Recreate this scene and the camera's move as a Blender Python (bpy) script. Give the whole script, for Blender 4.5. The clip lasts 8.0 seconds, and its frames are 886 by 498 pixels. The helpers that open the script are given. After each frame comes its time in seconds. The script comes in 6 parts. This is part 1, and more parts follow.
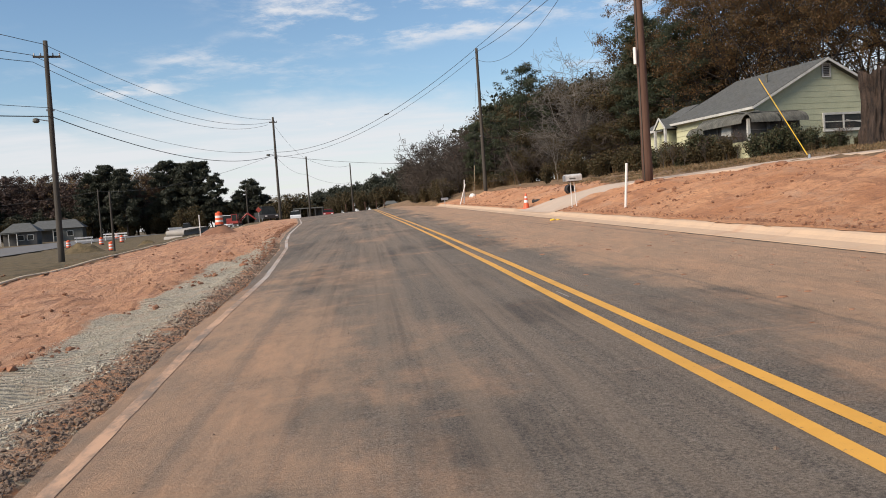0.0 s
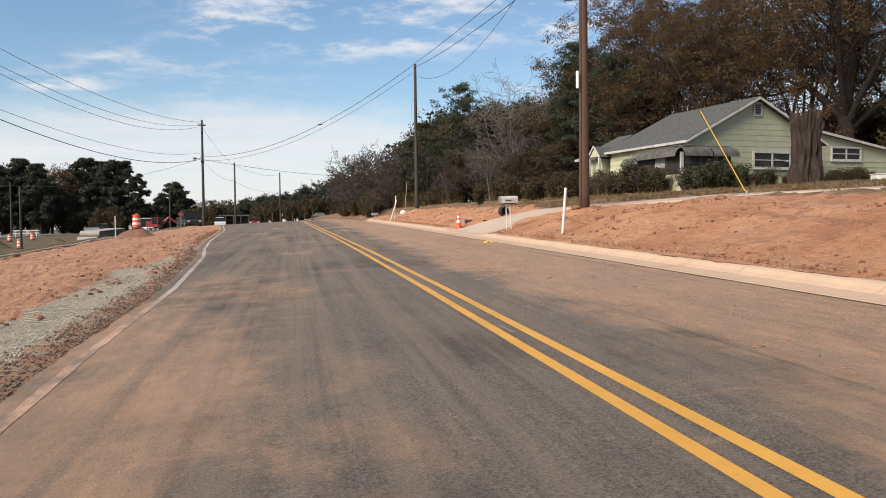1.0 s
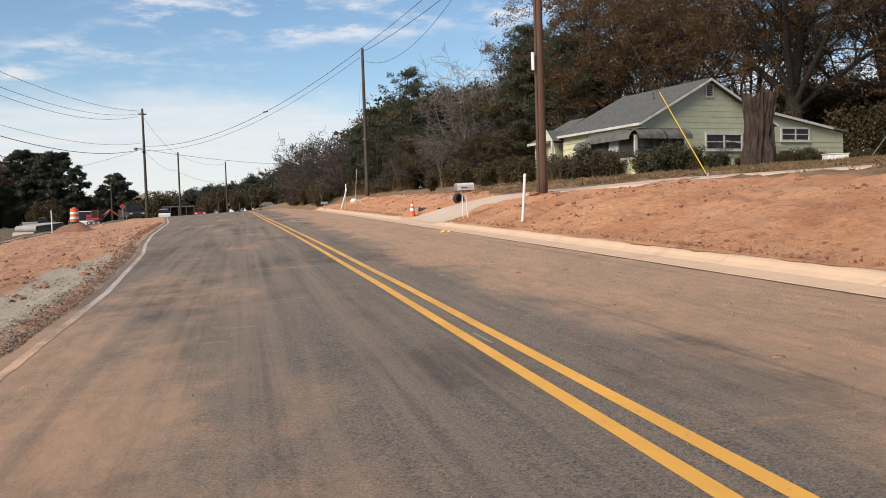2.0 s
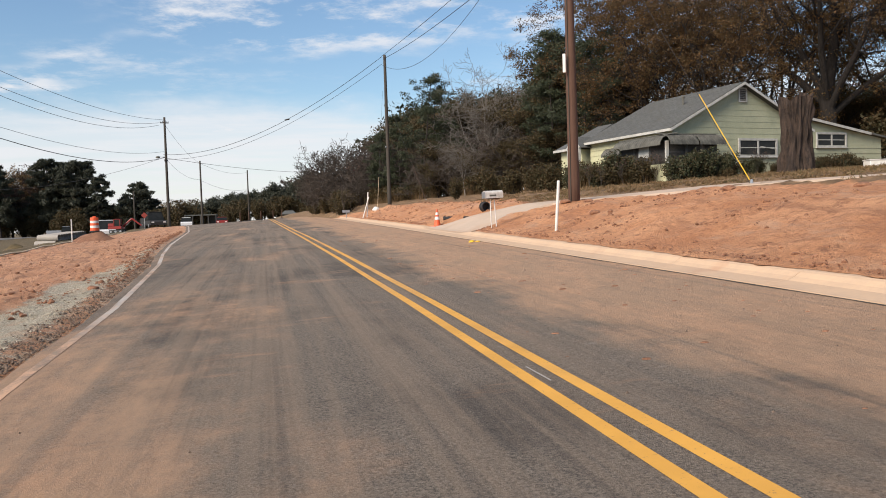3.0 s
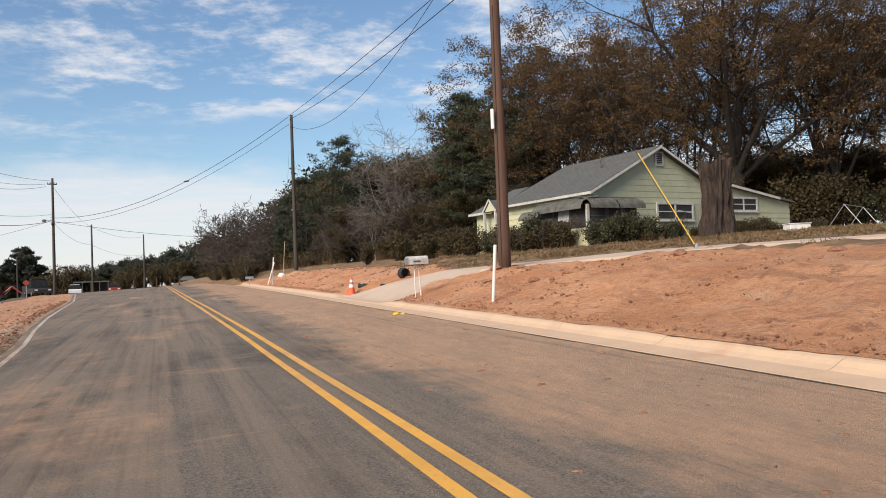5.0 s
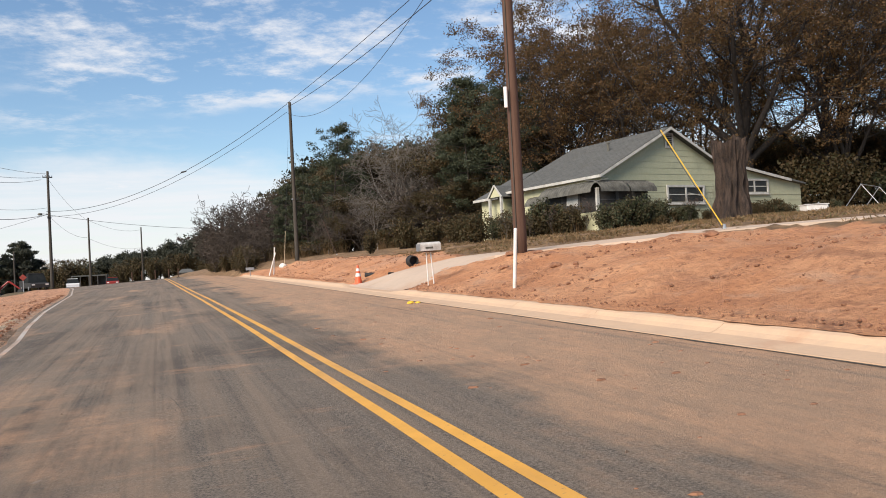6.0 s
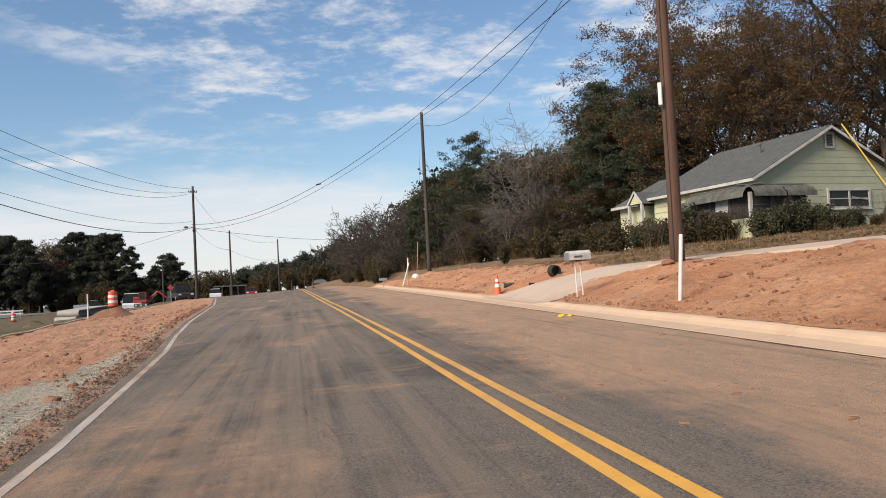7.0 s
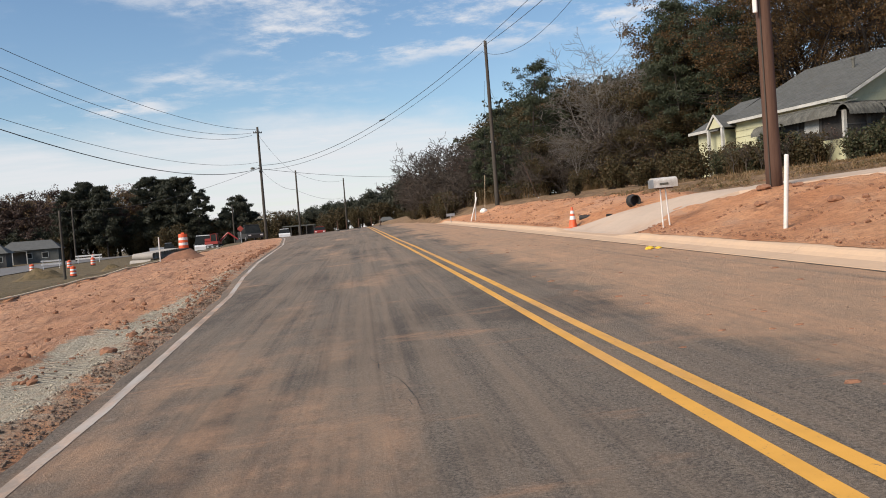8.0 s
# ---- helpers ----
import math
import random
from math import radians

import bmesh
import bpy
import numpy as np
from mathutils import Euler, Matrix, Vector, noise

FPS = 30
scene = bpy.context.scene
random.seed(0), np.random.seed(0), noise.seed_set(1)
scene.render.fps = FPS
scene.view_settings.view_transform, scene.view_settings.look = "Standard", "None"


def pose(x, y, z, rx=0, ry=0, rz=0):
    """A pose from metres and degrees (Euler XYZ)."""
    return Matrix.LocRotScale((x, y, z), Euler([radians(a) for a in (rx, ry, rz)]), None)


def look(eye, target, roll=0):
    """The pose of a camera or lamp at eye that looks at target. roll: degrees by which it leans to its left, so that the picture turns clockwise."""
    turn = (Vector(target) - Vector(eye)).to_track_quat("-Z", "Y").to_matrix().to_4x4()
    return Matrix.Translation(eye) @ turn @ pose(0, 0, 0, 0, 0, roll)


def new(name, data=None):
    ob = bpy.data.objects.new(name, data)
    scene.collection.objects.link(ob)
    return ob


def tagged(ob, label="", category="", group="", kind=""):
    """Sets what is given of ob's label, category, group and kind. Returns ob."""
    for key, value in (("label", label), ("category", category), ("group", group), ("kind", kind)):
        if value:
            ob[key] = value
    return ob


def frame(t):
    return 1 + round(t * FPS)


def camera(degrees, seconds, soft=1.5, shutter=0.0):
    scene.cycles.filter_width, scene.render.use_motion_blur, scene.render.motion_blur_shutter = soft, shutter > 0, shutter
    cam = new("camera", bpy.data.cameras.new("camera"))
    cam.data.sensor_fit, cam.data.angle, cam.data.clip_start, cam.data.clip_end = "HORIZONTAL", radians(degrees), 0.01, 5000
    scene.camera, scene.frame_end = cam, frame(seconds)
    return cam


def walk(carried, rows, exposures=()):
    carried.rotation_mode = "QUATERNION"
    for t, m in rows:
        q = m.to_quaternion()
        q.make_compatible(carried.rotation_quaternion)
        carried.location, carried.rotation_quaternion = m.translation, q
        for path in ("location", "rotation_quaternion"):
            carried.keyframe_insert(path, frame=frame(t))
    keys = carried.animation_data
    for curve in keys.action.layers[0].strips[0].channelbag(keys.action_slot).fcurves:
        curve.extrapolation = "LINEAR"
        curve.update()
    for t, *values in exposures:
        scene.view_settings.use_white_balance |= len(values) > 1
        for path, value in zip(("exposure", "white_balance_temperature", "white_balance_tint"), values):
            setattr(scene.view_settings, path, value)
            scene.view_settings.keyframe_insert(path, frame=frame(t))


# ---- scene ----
cam = camera(56.2, 8.0, 0.95)
PATH = [
    (0, -0.0, 0.0, 1.355, -5.382, -2.724, 3.93),
    (0.5, 0.084, 0.634, 1.372, -8.97, -2.668, 1.346),
    (1, 0.077, 1.196, 1.363, -10.271, -1.739, 0.695),
    (1.2, 0.124, 1.399, 1.382, -12.811, -2.129, 1.282),
    (2.5, 0.15, 2.853, 1.472, -13.773, -2.858, 1.835),
    (3, 0.216, 3.47, 1.485, -12.283, -2.166, 1.883),
    (3.5, 0.244, 4.187, 1.512, -12.695, -0.599, 3.177),
    (4, 0.295, 4.856, 1.524, -11.852, 1.263, 2.585),
    (4.5, 0.331, 5.492, 1.531, -12.769, 2.539, 2.241),
    (5, 0.39, 6.124, 1.614, -18.845, 2.044, 2.218),
    (5.2, 0.395, 6.333, 1.591, -20.948, 1.765, 2.237),
    (6.3, 0.266, 7.668, 1.572, -15.873, 1.189, 4.479),
    (6.5, 0.202, 7.896, 1.596, -11.387, 2.75, 4.327),
    (7, 0.173, 8.625, 1.592, -10.265, 2.481, 3.006),
    (7.5, 0.186, 9.208, 1.603, -8.965, 1.028, 4.101),
    (8, 0.190, 9.88, 1.584, -5.71, -1.69, 4.467),
]
walk(cam, [(t, pose(x, y, z, 90 + p, r, w)) for t, x, y, z, w, p, r in PATH],
     [(0, 0.41), (0.5, 0.46), (1, 0.47), (2.5, 0.47), (3.5, 0.52), (5, 0.46), (6.3, 0.58), (6.6, 0.58), (7, 0.44), (7.5, 0.46), (8, 0.40)])

# ---- light ----
world = bpy.data.worlds.new("sky")
scene.world = world
world.use_nodes = True
SUN_AZ, SUN_EL = radians(238), radians(36)   # compass angle from +y towards +x


def build_sky():
    nt = world.node_tree
    nt.nodes.clear()
    n, l = nt.nodes.new, nt.links.new
    out = n("ShaderNodeOutputWorld")
    bg = n("ShaderNodeBackground")
    bg.inputs["Strength"].default_value = 0.093
    sky = n("ShaderNodeTexSky")
    sky.sky_type = "NISHITA"
    sky.sun_disc = False
    sky.sun_elevation, sky.sun_rotation = SUN_EL, SUN_AZ
    sky.air_density, sky.dust_density, sky.ozone_density = 1.15, 0.0, 4.0
    tc = n("ShaderNodeTexCoord")
    sep = n("ShaderNodeSeparateXYZ")
    l(tc.outputs["Generated"], sep.inputs[0])

    def m(op, a, b=None, clamp=False):
        nd = n("ShaderNodeMath")
        nd.operation, nd.use_clamp = op, clamp
        for i, v in enumerate((a, b)):
            if v is None:
                continue
            if isinstance(v, (int, float)):
                nd.inputs[i].default_value = v
            else:
                l(v, nd.inputs[i])
        return nd.outputs[0]

    up = m("MAXIMUM", sep.outputs["Z"], 0.0)
    den = m("ADD", up, 0.09)
    cx, cy = m("DIVIDE", sep.outputs["X"], den), m("DIVIDE", sep.outputs["Y"], den)
    comb = n("ShaderNodeCombineXYZ")
    l(cx, comb.inputs[0]), l(cy, comb.inputs[1])

    def nz(scale, detail, rough, off, stretch=(1, 1, 1), turn=0.0):
        mp = n("ShaderNodeMapping")
        mp.inputs["Location"].default_value = off
        mp.inputs["Rotation"].default_value = (0, 0, turn)
        mp.inputs["Scale"].default_value = stretch
        l(comb.outputs[0], mp.inputs[0])
        t = n("ShaderNodeTexNoise")
        t.inputs["Scale"].default_value, t.inputs["Detail"].default_value, t.inputs["Roughness"].default_value = scale, detail, rough
        l(mp.outputs[0], t.inputs["Vector"])
        return t.outputs["Fac"]

    def ramp(v, lo, hi):
        r = n("ShaderNodeMapRange")
        r.interpolation_type = "SMOOTHSTEP"
        r.inputs["From Min"].default_value, r.inputs["From Max"].default_value = lo, hi
        l(v, r.inputs["Value"])
        return r.outputs[0]

    wisp = ramp(nz(2.9, 10, 0.66, (3.1, 7.4, 0), (1.0, 1.05, 1), 0.35), 0.44, 0.66)
    # the broad field of small clouds ahead, with scattered ones elsewhere
    ex, ey = m("SUBTRACT", cx, 0.45), m("SUBTRACT", cy, 2.45)
    far = m("ADD", m("MULTIPLY", m("MULTIPLY", ex, ex), 0.75), m("MULTIPLY", m("MULTIPLY", ey, ey), 1.1))
    lump = m("MULTIPLY", ramp(m("SUBTRACT", 1.6, far), 0.0, 1.5), 0.26)
    field = ramp(m("ADD", nz(1.1, 4, 0.55, (0.6, 2.2, 0)), lump), 0.44, 0.70)
    high = m("MULTIPLY", wisp, field)
    # a bank of soft cloud low over the horizon with a torn upper edge
    rim = m("ADD", m("MULTIPLY", nz(0.42, 7, 0.62, (1.0, 4.0, 0), (0.9, 0.5, 1)), 0.20), 0.035)
    soft = m("ADD", m("MULTIPLY", ramp(nz(1.6, 8, 0.62, (2.0, 1.0, 0), (0.45, 1.3, 1), 0.3), 0.36, 0.62), 0.28), 0.72)
    low = m("MULTIPLY", ramp(m("SUBTRACT", rim, sep.outputs["Z"]), -0.02, 0.03), soft)
    cover = m("MAXIMUM", high, low, True)
    cover = m("MULTIPLY", cover, 0.88)
    mix = n("ShaderNodeMix")
    mix.data_type = "RGBA"
    l(cover, mix.inputs["Factor"])
    l(sky.outputs[0], mix.inputs["A"])
    mix.inputs["B"].default_value = (6.6, 6.62, 6.85, 1)
    l(mix.outputs["Result"], bg.inputs["Color"])
    l(bg.outputs[0], out.inputs[0])


build_sky()
sun = new("sun", bpy.data.lights.new("sun", "SUN"))
sun.data.energy, sun.data.angle, sun.data.color = 4.1, radians(32), (1.0, 0.87, 0.73)
sun.matrix_world = look((0, 0, 60), (-math.sin(SUN_AZ) * 10, -math.cos(SUN_AZ) * 10, 60 - 10 * math.tan(SUN_EL)))

# ---- materials ----


class Nodes:
    """Short hand for a node material."""

    def __init__(self, name, rough=0.8, metal=0.0):
        self.mat = bpy.data.materials.new(name)
        self.mat.use_nodes = True
        self.nt = self.mat.node_tree
        self.bsdf = self.nt.nodes["Principled BSDF"]
        self.bsdf.inputs["Roughness"].default_value = rough
        self.bsdf.inputs["Metallic"].default_value = metal
        geo = self.add("ShaderNodeNewGeometry")
        self.pos, self.island = geo.outputs["Position"], geo.outputs["Random Per Island"]
        self.obj = self.add("ShaderNodeTexCoord").outputs["Object"]
        self.random = self.add("ShaderNodeObjectInfo").outputs["Random"]

    def add(self, kind):
        return self.nt.nodes.new(kind)

    def link(self, a, b):
        self.nt.links.new(a, b)

    def put(self, socket, v):
        if hasattr(v, "is_linked"):
            self.link(v, socket)
        elif isinstance(v, tuple) and len(v) == 3 and socket.type == "RGBA":
            socket.default_value = (*v, 1)
        else:
            socket.default_value = v

    def math(self, op, a, b=0.0, clamp=False):
        nd = self.add("ShaderNodeMath")
        nd.operation, nd.use_clamp = op, clamp
        self.put(nd.inputs[0], a), self.put(nd.inputs[1], b)
        return nd.outputs[0]

    def noise(self, scale, detail=4, rough=0.6, stretch=(1, 1, 1), off=(0, 0, 0), where=None):
        mp = self.add("ShaderNodeMapping")
        mp.inputs["Scale"].default_value, mp.inputs["Location"].default_value = stretch, off
        self.link(where or self.pos, mp.inputs[0])
        t = self.add("ShaderNodeTexNoise")
        t.inputs["Scale"].default_value, t.inputs["Detail"].default_value, t.inputs["Roughness"].default_value = scale, detail, rough
        self.link(mp.outputs[0], t.inputs["Vector"])
        return t.outputs["Fac"]

    def ramp(self, v, lo, hi, a=0.0, b=1.0):
        r = self.add("ShaderNodeMapRange")
        r.interpolation_type = "SMOOTHSTEP"
        for k, x in (("From Min", lo), ("From Max", hi), ("To Min", a), ("To Max", b)):
            r.inputs[k].default_value = x
        self.link(v, r.inputs["Value"])
        return r.outputs[0]

    def mix(self, f, a, b):
        nd = self.add("ShaderNodeMix")
        nd.data_type = "RGBA"
        self.put(nd.inputs["Factor"], f), self.put(nd.inputs["A"], a), self.put(nd.inputs["B"], b)
        return nd.outputs["Result"]

    def attr(self, name):
        nd = self.add("ShaderNodeAttribute")
        nd.attribute_name = name
        return nd.outputs["Fac"]

    def axis(self, i):
        s = self.add("ShaderNodeSeparateXYZ")
        self.link(self.pos, s.inputs[0])
        return s.outputs[i]

    def bump(self, h, strength=0.3, distance=0.02):
        b = self.add("ShaderNodeBump")
        b.inputs["Strength"].default_value, b.inputs["Distance"].default_value = strength, distance
        self.link(h, b.inputs["Height"])
        self.link(b.outputs[0], self.bsdf.inputs["Normal"])

    def done(self, colour):
        self.put(self.bsdf.inputs["Base Color"], colour)
        return self.mat


def plain(name, a, b, scale=6.0, rough=0.75, metal=0.0, relief=0.2, stretch=(1, 1, 1), dirt=None, distance=0.01):
    """Two tones of one colour at two scales, with optional dirt blotches."""
    k = Nodes(name, rough, metal)
    f = k.math("ADD", k.math("MULTIPLY", k.noise(scale, 5, 0.6, stretch, where=k.obj), 0.6), k.math("MULTIPLY", k.noise(scale * 9, 3, 0.6, stretch, where=k.obj), 0.4))
    c = k.mix(k.ramp(f, 0.32, 0.68), a, b)
    if dirt:
        c = k.mix(k.ramp(k.noise(scale * 0.45, 6, 0.7, off=(5, 2, 8), where=k.obj), 0.5, 0.75, 0.0, 0.75), c, dirt)
    if relief:
        k.bump(k.noise(scale * 12, 4, 0.65, stretch, where=k.obj), relief, distance)
    return k.done(c)


DUST, DUST2 = (0.54, 0.325, 0.195), (0.44, 0.285, 0.18)


def road_material():
    k = Nodes("dusty_asphalt", 0.95)
    k.bsdf.inputs["Specular IOR Level"].default_value = 0.2
    x, y = k.axis(0), k.axis(1)
    # aggregate and worn patches
    c = k.mix(k.ramp(k.noise(46, 5, 0.85), 0.36, 0.64), (0.062, 0.054, 0.046), (0.27, 0.225, 0.178))
    c = k.mix(k.ramp(k.noise(8, 7, 0.78), 0.44, 0.74, 0, 0.5), c, (0.19, 0.162, 0.138))
    c = k.mix(k.ramp(k.noise(0.55, 7, 0.68, (1, 0.45, 1), (7, 1, 0)), 0.46, 0.66, 0, 0.68), c, (0.062, 0.054, 0.048))
    # paler wheel tracks and narrow tyre streaks
    tyre = k.ramp(k.noise(1.0, 8, 0.72, (2.6, 0.07, 1)), 0.40, 0.60)
    c = k.mix(k.math("MULTIPLY", tyre, 0.5), c, (0.285, 0.215, 0.155))
    streak = k.ramp(k.noise(1.0, 5, 0.6, (9, 0.05, 1), (4, 2, 0)), 0.52, 0.68, 0, 0.36)
    c = k.mix(streak, c, (0.085, 0.070, 0.06))
    # dust: drifted over the right lane and the near left edge, in cloudy patches elsewhere
    cloud = k.noise(1.0, 9, 0.66, (0.42, 0.16, 1), (2.0, 0.4, 0))
    wisp = k.noise(1.0, 9, 0.72, (0.9, 1.5, 1), (5.0, 1.4, 0))
    edge = k.math("MULTIPLY", k.math("SUBTRACT", k.noise(1.0, 8, 0.7, (0.7, 0.34, 1), (1.5, 6.2, 0)), 0.5), 2.6)
    xe = k.math("ADD", x, edge)
    right = k.math("MULTIPLY", k.ramp(xe, 2.4, 4.6), 0.42)
    left = k.math("MULTIPLY", k.math("MULTIPLY", k.ramp(xe, 0.9, -1.5), k.ramp(y, 18, 7)), 0.31)
    bias = k.math("ADD", k.math("ADD", k.math("MULTIPLY", cloud, 1.15), k.math("SUBTRACT", k.math("MULTIPLY", wisp, 0.35), 0.28)), k.math("ADD", right, left))
    dust = k.math("MULTIPLY", k.ramp(bias, 0.49, 0.77), k.ramp(k.noise(5, 9, 0.8, (1.3, 0.35, 1)), 0.30, 0.66, 0.5, 1.0))
    lines = k.ramp(k.noise(1.0, 3, 0.55, (4.5, 0.035, 1), (1, 3, 0)), 0.55, 0.70, 0, 0.5)
    dust = k.math("MULTIPLY", dust, k.math("SUBTRACT", 1.0, lines))
    c = k.mix(k.math("MULTIPLY", dust, 0.86), c, k.mix(k.ramp(k.noise(1.4, 6, 0.7, (1, 0.3, 1)), 0.35, 0.65), DUST2, DUST))
    # spilled clay smeared across the lane
    smear = k.ramp(k.noise(1.0, 8, 0.7, (0.5, 1.6, 1), (8.0, 3.0, 0)), 0.57, 0.74, 0, 0.5)
    c = k.mix(smear, c, (0.50, 0.29, 0.17))
    c = k.mix(k.math("MULTIPLY", k.ramp(k.noise(5, 2, 0.5), 0.72, 0.80), 0.4), c, (0.33, 0.28, 0.235))
    c = k.mix(k.ramp(k.noise(2.4, 8, 0.8, (0.5, 1.6, 1), (3, 9, 0)), 0.64, 0.70, 0, 0.6), c, (0.055, 0.046, 0.040))
    c = k.mix(k.ramp(k.noise(110, 4, 0.8), 0.50, 0.68, 0, 0.35), c, (0.06, 0.05, 0.042))
    c = k.mix(k.ramp(k.noise(70, 4, 0.8, off=(3, 5, 0)), 0.56, 0.70, 0, 0.5), c, (0.38, 0.31, 0.245))
    k.bump(k.math("ADD", k.noise(60, 5, 0.8), k.math("MULTIPLY", k.noise(6, 5, 0.7), 0.7)), 1.0, 0.016)
    return k.done(c)


def ground_material():
    k = Nodes("clay_and_dry_grass", 0.95)
    n1, n2 = k.noise(0.5, 6, 0.65), k.noise(7, 6, 0.7)
    clay = k.mix(k.ramp(n1, 0.32, 0.7), (0.48, 0.212, 0.094), (0.63, 0.325, 0.165))
    clay = k.mix(k.ramp(n2, 0.44, 0.72, 0, 0.7), clay, (0.26, 0.105, 0.052))
    clay = k.mix(k.ramp(k.noise(22, 5, 0.8), 0.57, 0.72, 0, 0.5), clay, (0.17, 0.075, 0.04))
    # dark clumps reuse the bump noise below: shade of rough clay put into colour
    clay = k.mix(k.ramp(k.noise(2.3, 9, 0.76, (1, 0.6, 1), (3, 3, 0)), 0.57, 0.64, 0, 0.7), clay, (0.20, 0.085, 0.044))
    clay = k.mix(k.ramp(k.noise(1.6, 6, 0.7, (1, 0.35, 1), (1, 6, 0)), 0.52, 0.70, 0, 0.6), clay, (0.50, 0.315, 0.205))
    clay = k.mix(k.ramp(k.noise(1.5, 8, 0.74, (1.1, 0.22, 1), (8, 2, 0)), 0.53, 0.62, 0, 0.55), clay, (0.27, 0.115, 0.058))
    clay = k.mix(k.ramp(k.noise(0.22, 4, 0.6, (1, 0.5, 1), (9, 4, 0)), 0.55, 0.72, 0, 0.55), clay, (0.50, 0.31, 0.21))
    clay = k.mix(k.ramp(k.axis(0), -1.5, -4.0, 0.0, 0.2), clay, (0.53, 0.365, 0.255))
    # dark rake lines left of the road: furrow shadows painted as colour
    rake = k.noise(1.0, 6, 0.7, (7.0, 0.9, 1), (2, 5, 0))
    clay = k.mix(k.math("MULTIPLY", k.ramp(rake, 0.50, 0.62, 0, 0.75), k.ramp(k.axis(0), -1.5, -3.0)), clay, (0.24, 0.115, 0.066))
    grass = k.mix(k.ramp(k.noise(1.3, 6, 0.7), 0.35, 0.65), (0.085, 0.062, 0.027), (0.17, 0.12, 0.056))
    tan = k.mix(k.ramp(k.noise(1.1, 7, 0.72, off=(2, 2, 0)), 0.35, 0.65), (0.15, 0.088, 0.042), (0.30, 0.185, 0.095))
    grass = k.mix(k.ramp(k.axis(0), 0, 5), grass, tan)
    grass = k.mix(k.ramp(k.noise(14, 4, 0.7), 0.5, 0.7, 0, 0.6), grass, (0.07, 0.065, 0.03))
    stone = k.mix(k.ramp(k.noise(34, 5, 0.85), 0.36, 0.64), (0.20, 0.175, 0.125), (0.60, 0.535, 0.41))
    stone = k.mix(k.ramp(k.noise(1.8, 7, 0.75, off=(4, 4, 0)), 0.46, 0.66, 0, 0.65), stone, (0.50, 0.33, 0.215))
    wob = k.math("MULTIPLY", k.math("SUBTRACT", k.noise(1.7, 5, 0.7), 0.5), 0.9)
    mc = k.ramp(k.math("ADD", k.attr("clay"), wob), 0.35, 0.65)
    mg = k.ramp(k.math("ADD", k.attr("gravel"), k.math("MULTIPLY", k.math("SUBTRACT", k.noise(2.6, 8, 0.8), 0.5), 1.6)), 0.30, 0.70)
    c = k.mix(mg, k.mix(mc, grass, clay), stone)
    wv = k.add("ShaderNodeTexWave")
    wv.bands_direction = "Y"
    wv.inputs["Scale"].default_value, wv.inputs["Distortion"].default_value, wv.inputs["Detail"].default_value = 3.2, 2.5, 2.0
    k.link(k.pos, wv.inputs["Vector"])
    h = k.math("ADD", k.noise(2.3, 10, 0.76, (1, 0.6, 1), (3, 3, 0)), k.math("MULTIPLY", k.noise(30, 4, 0.75), 0.12))
    h = k.math("ADD", h, k.math("MULTIPLY", k.math("MULTIPLY", wv.outputs["Fac"], k.ramp(k.noise(0.4, 2), 0.4, 0.6)), k.math("MULTIPLY", mg, 0.35)))
    k.bump(h, 1.0, 0.16)
    return k.done(c)


def paint_line(name, colour, wear, near_dust=False):
    k = Nodes(name, 0.7)
    c = k.mix(k.ramp(k.noise(1.2, 5, 0.6), 0.3, 0.7), colour, tuple(v * 0.82 for v in colour))
    c = k.mix(k.ramp(k.noise(24, 4, 0.75), 0.60, 0.74, 0, 0.85), c, (0.12, 0.10, 0.085))
    d = k.ramp(k.noise(1.0, 5, 0.65, (1.2, 0.16, 1), (3, 8, 0)), *wear)
    if near_dust:
        d = k.math("MAXIMUM", d, k.math("MULTIPLY", k.ramp(k.math("ADD", k.axis(1), k.math("MULTIPLY", k.noise(0.9, 6, 0.75), 6.0)), 21, 16.5), 0.97))
    c = k.mix(d, c, k.mix(k.ramp(k.noise(3, 7, 0.75, (1, 0.4, 1)), 0.38, 0.62), (0.20, 0.145, 0.10), DUST))
    k.bump(k.noise(90, 2), 0.2, 0.004)
    return k.done(c)


def leaf_material(name, tones, through_light=0.25, rough=0.7):
    k = Nodes(name, rough)
    r = k.add("ShaderNodeValToRGB")
    e = r.color_ramp.elements
    while len(e) < len(tones):
        e.new(0.5)
    for i, t in enumerate(tones):
        e[i].position, e[i].color = i / (len(tones) - 1), (*t, 1)
    k.link(k.island, r.inputs[0])
    c = k.mix(k.ramp(k.noise(0.35, 3, 0.6), 0.35, 0.65, 0, 0.5), r.outputs[0], tones[0])
    k.bsdf.inputs["Subsurface Weight"].default_value = 0.0
    tr = k.add("ShaderNodeBsdfTranslucent")
    k.link(c, tr.inputs[0])
    ms = k.add("ShaderNodeMixShader")
    ms.inputs[0].default_value = through_light
    k.link(k.bsdf.outputs[0], ms.inputs[1]), k.link(tr.outputs[0], ms.inputs[2])
    k.link(ms.outputs[0], k.nt.nodes["Material Output"].inputs[0])
    k.put(k.bsdf.inputs["Base Color"], c)
    return k.mat


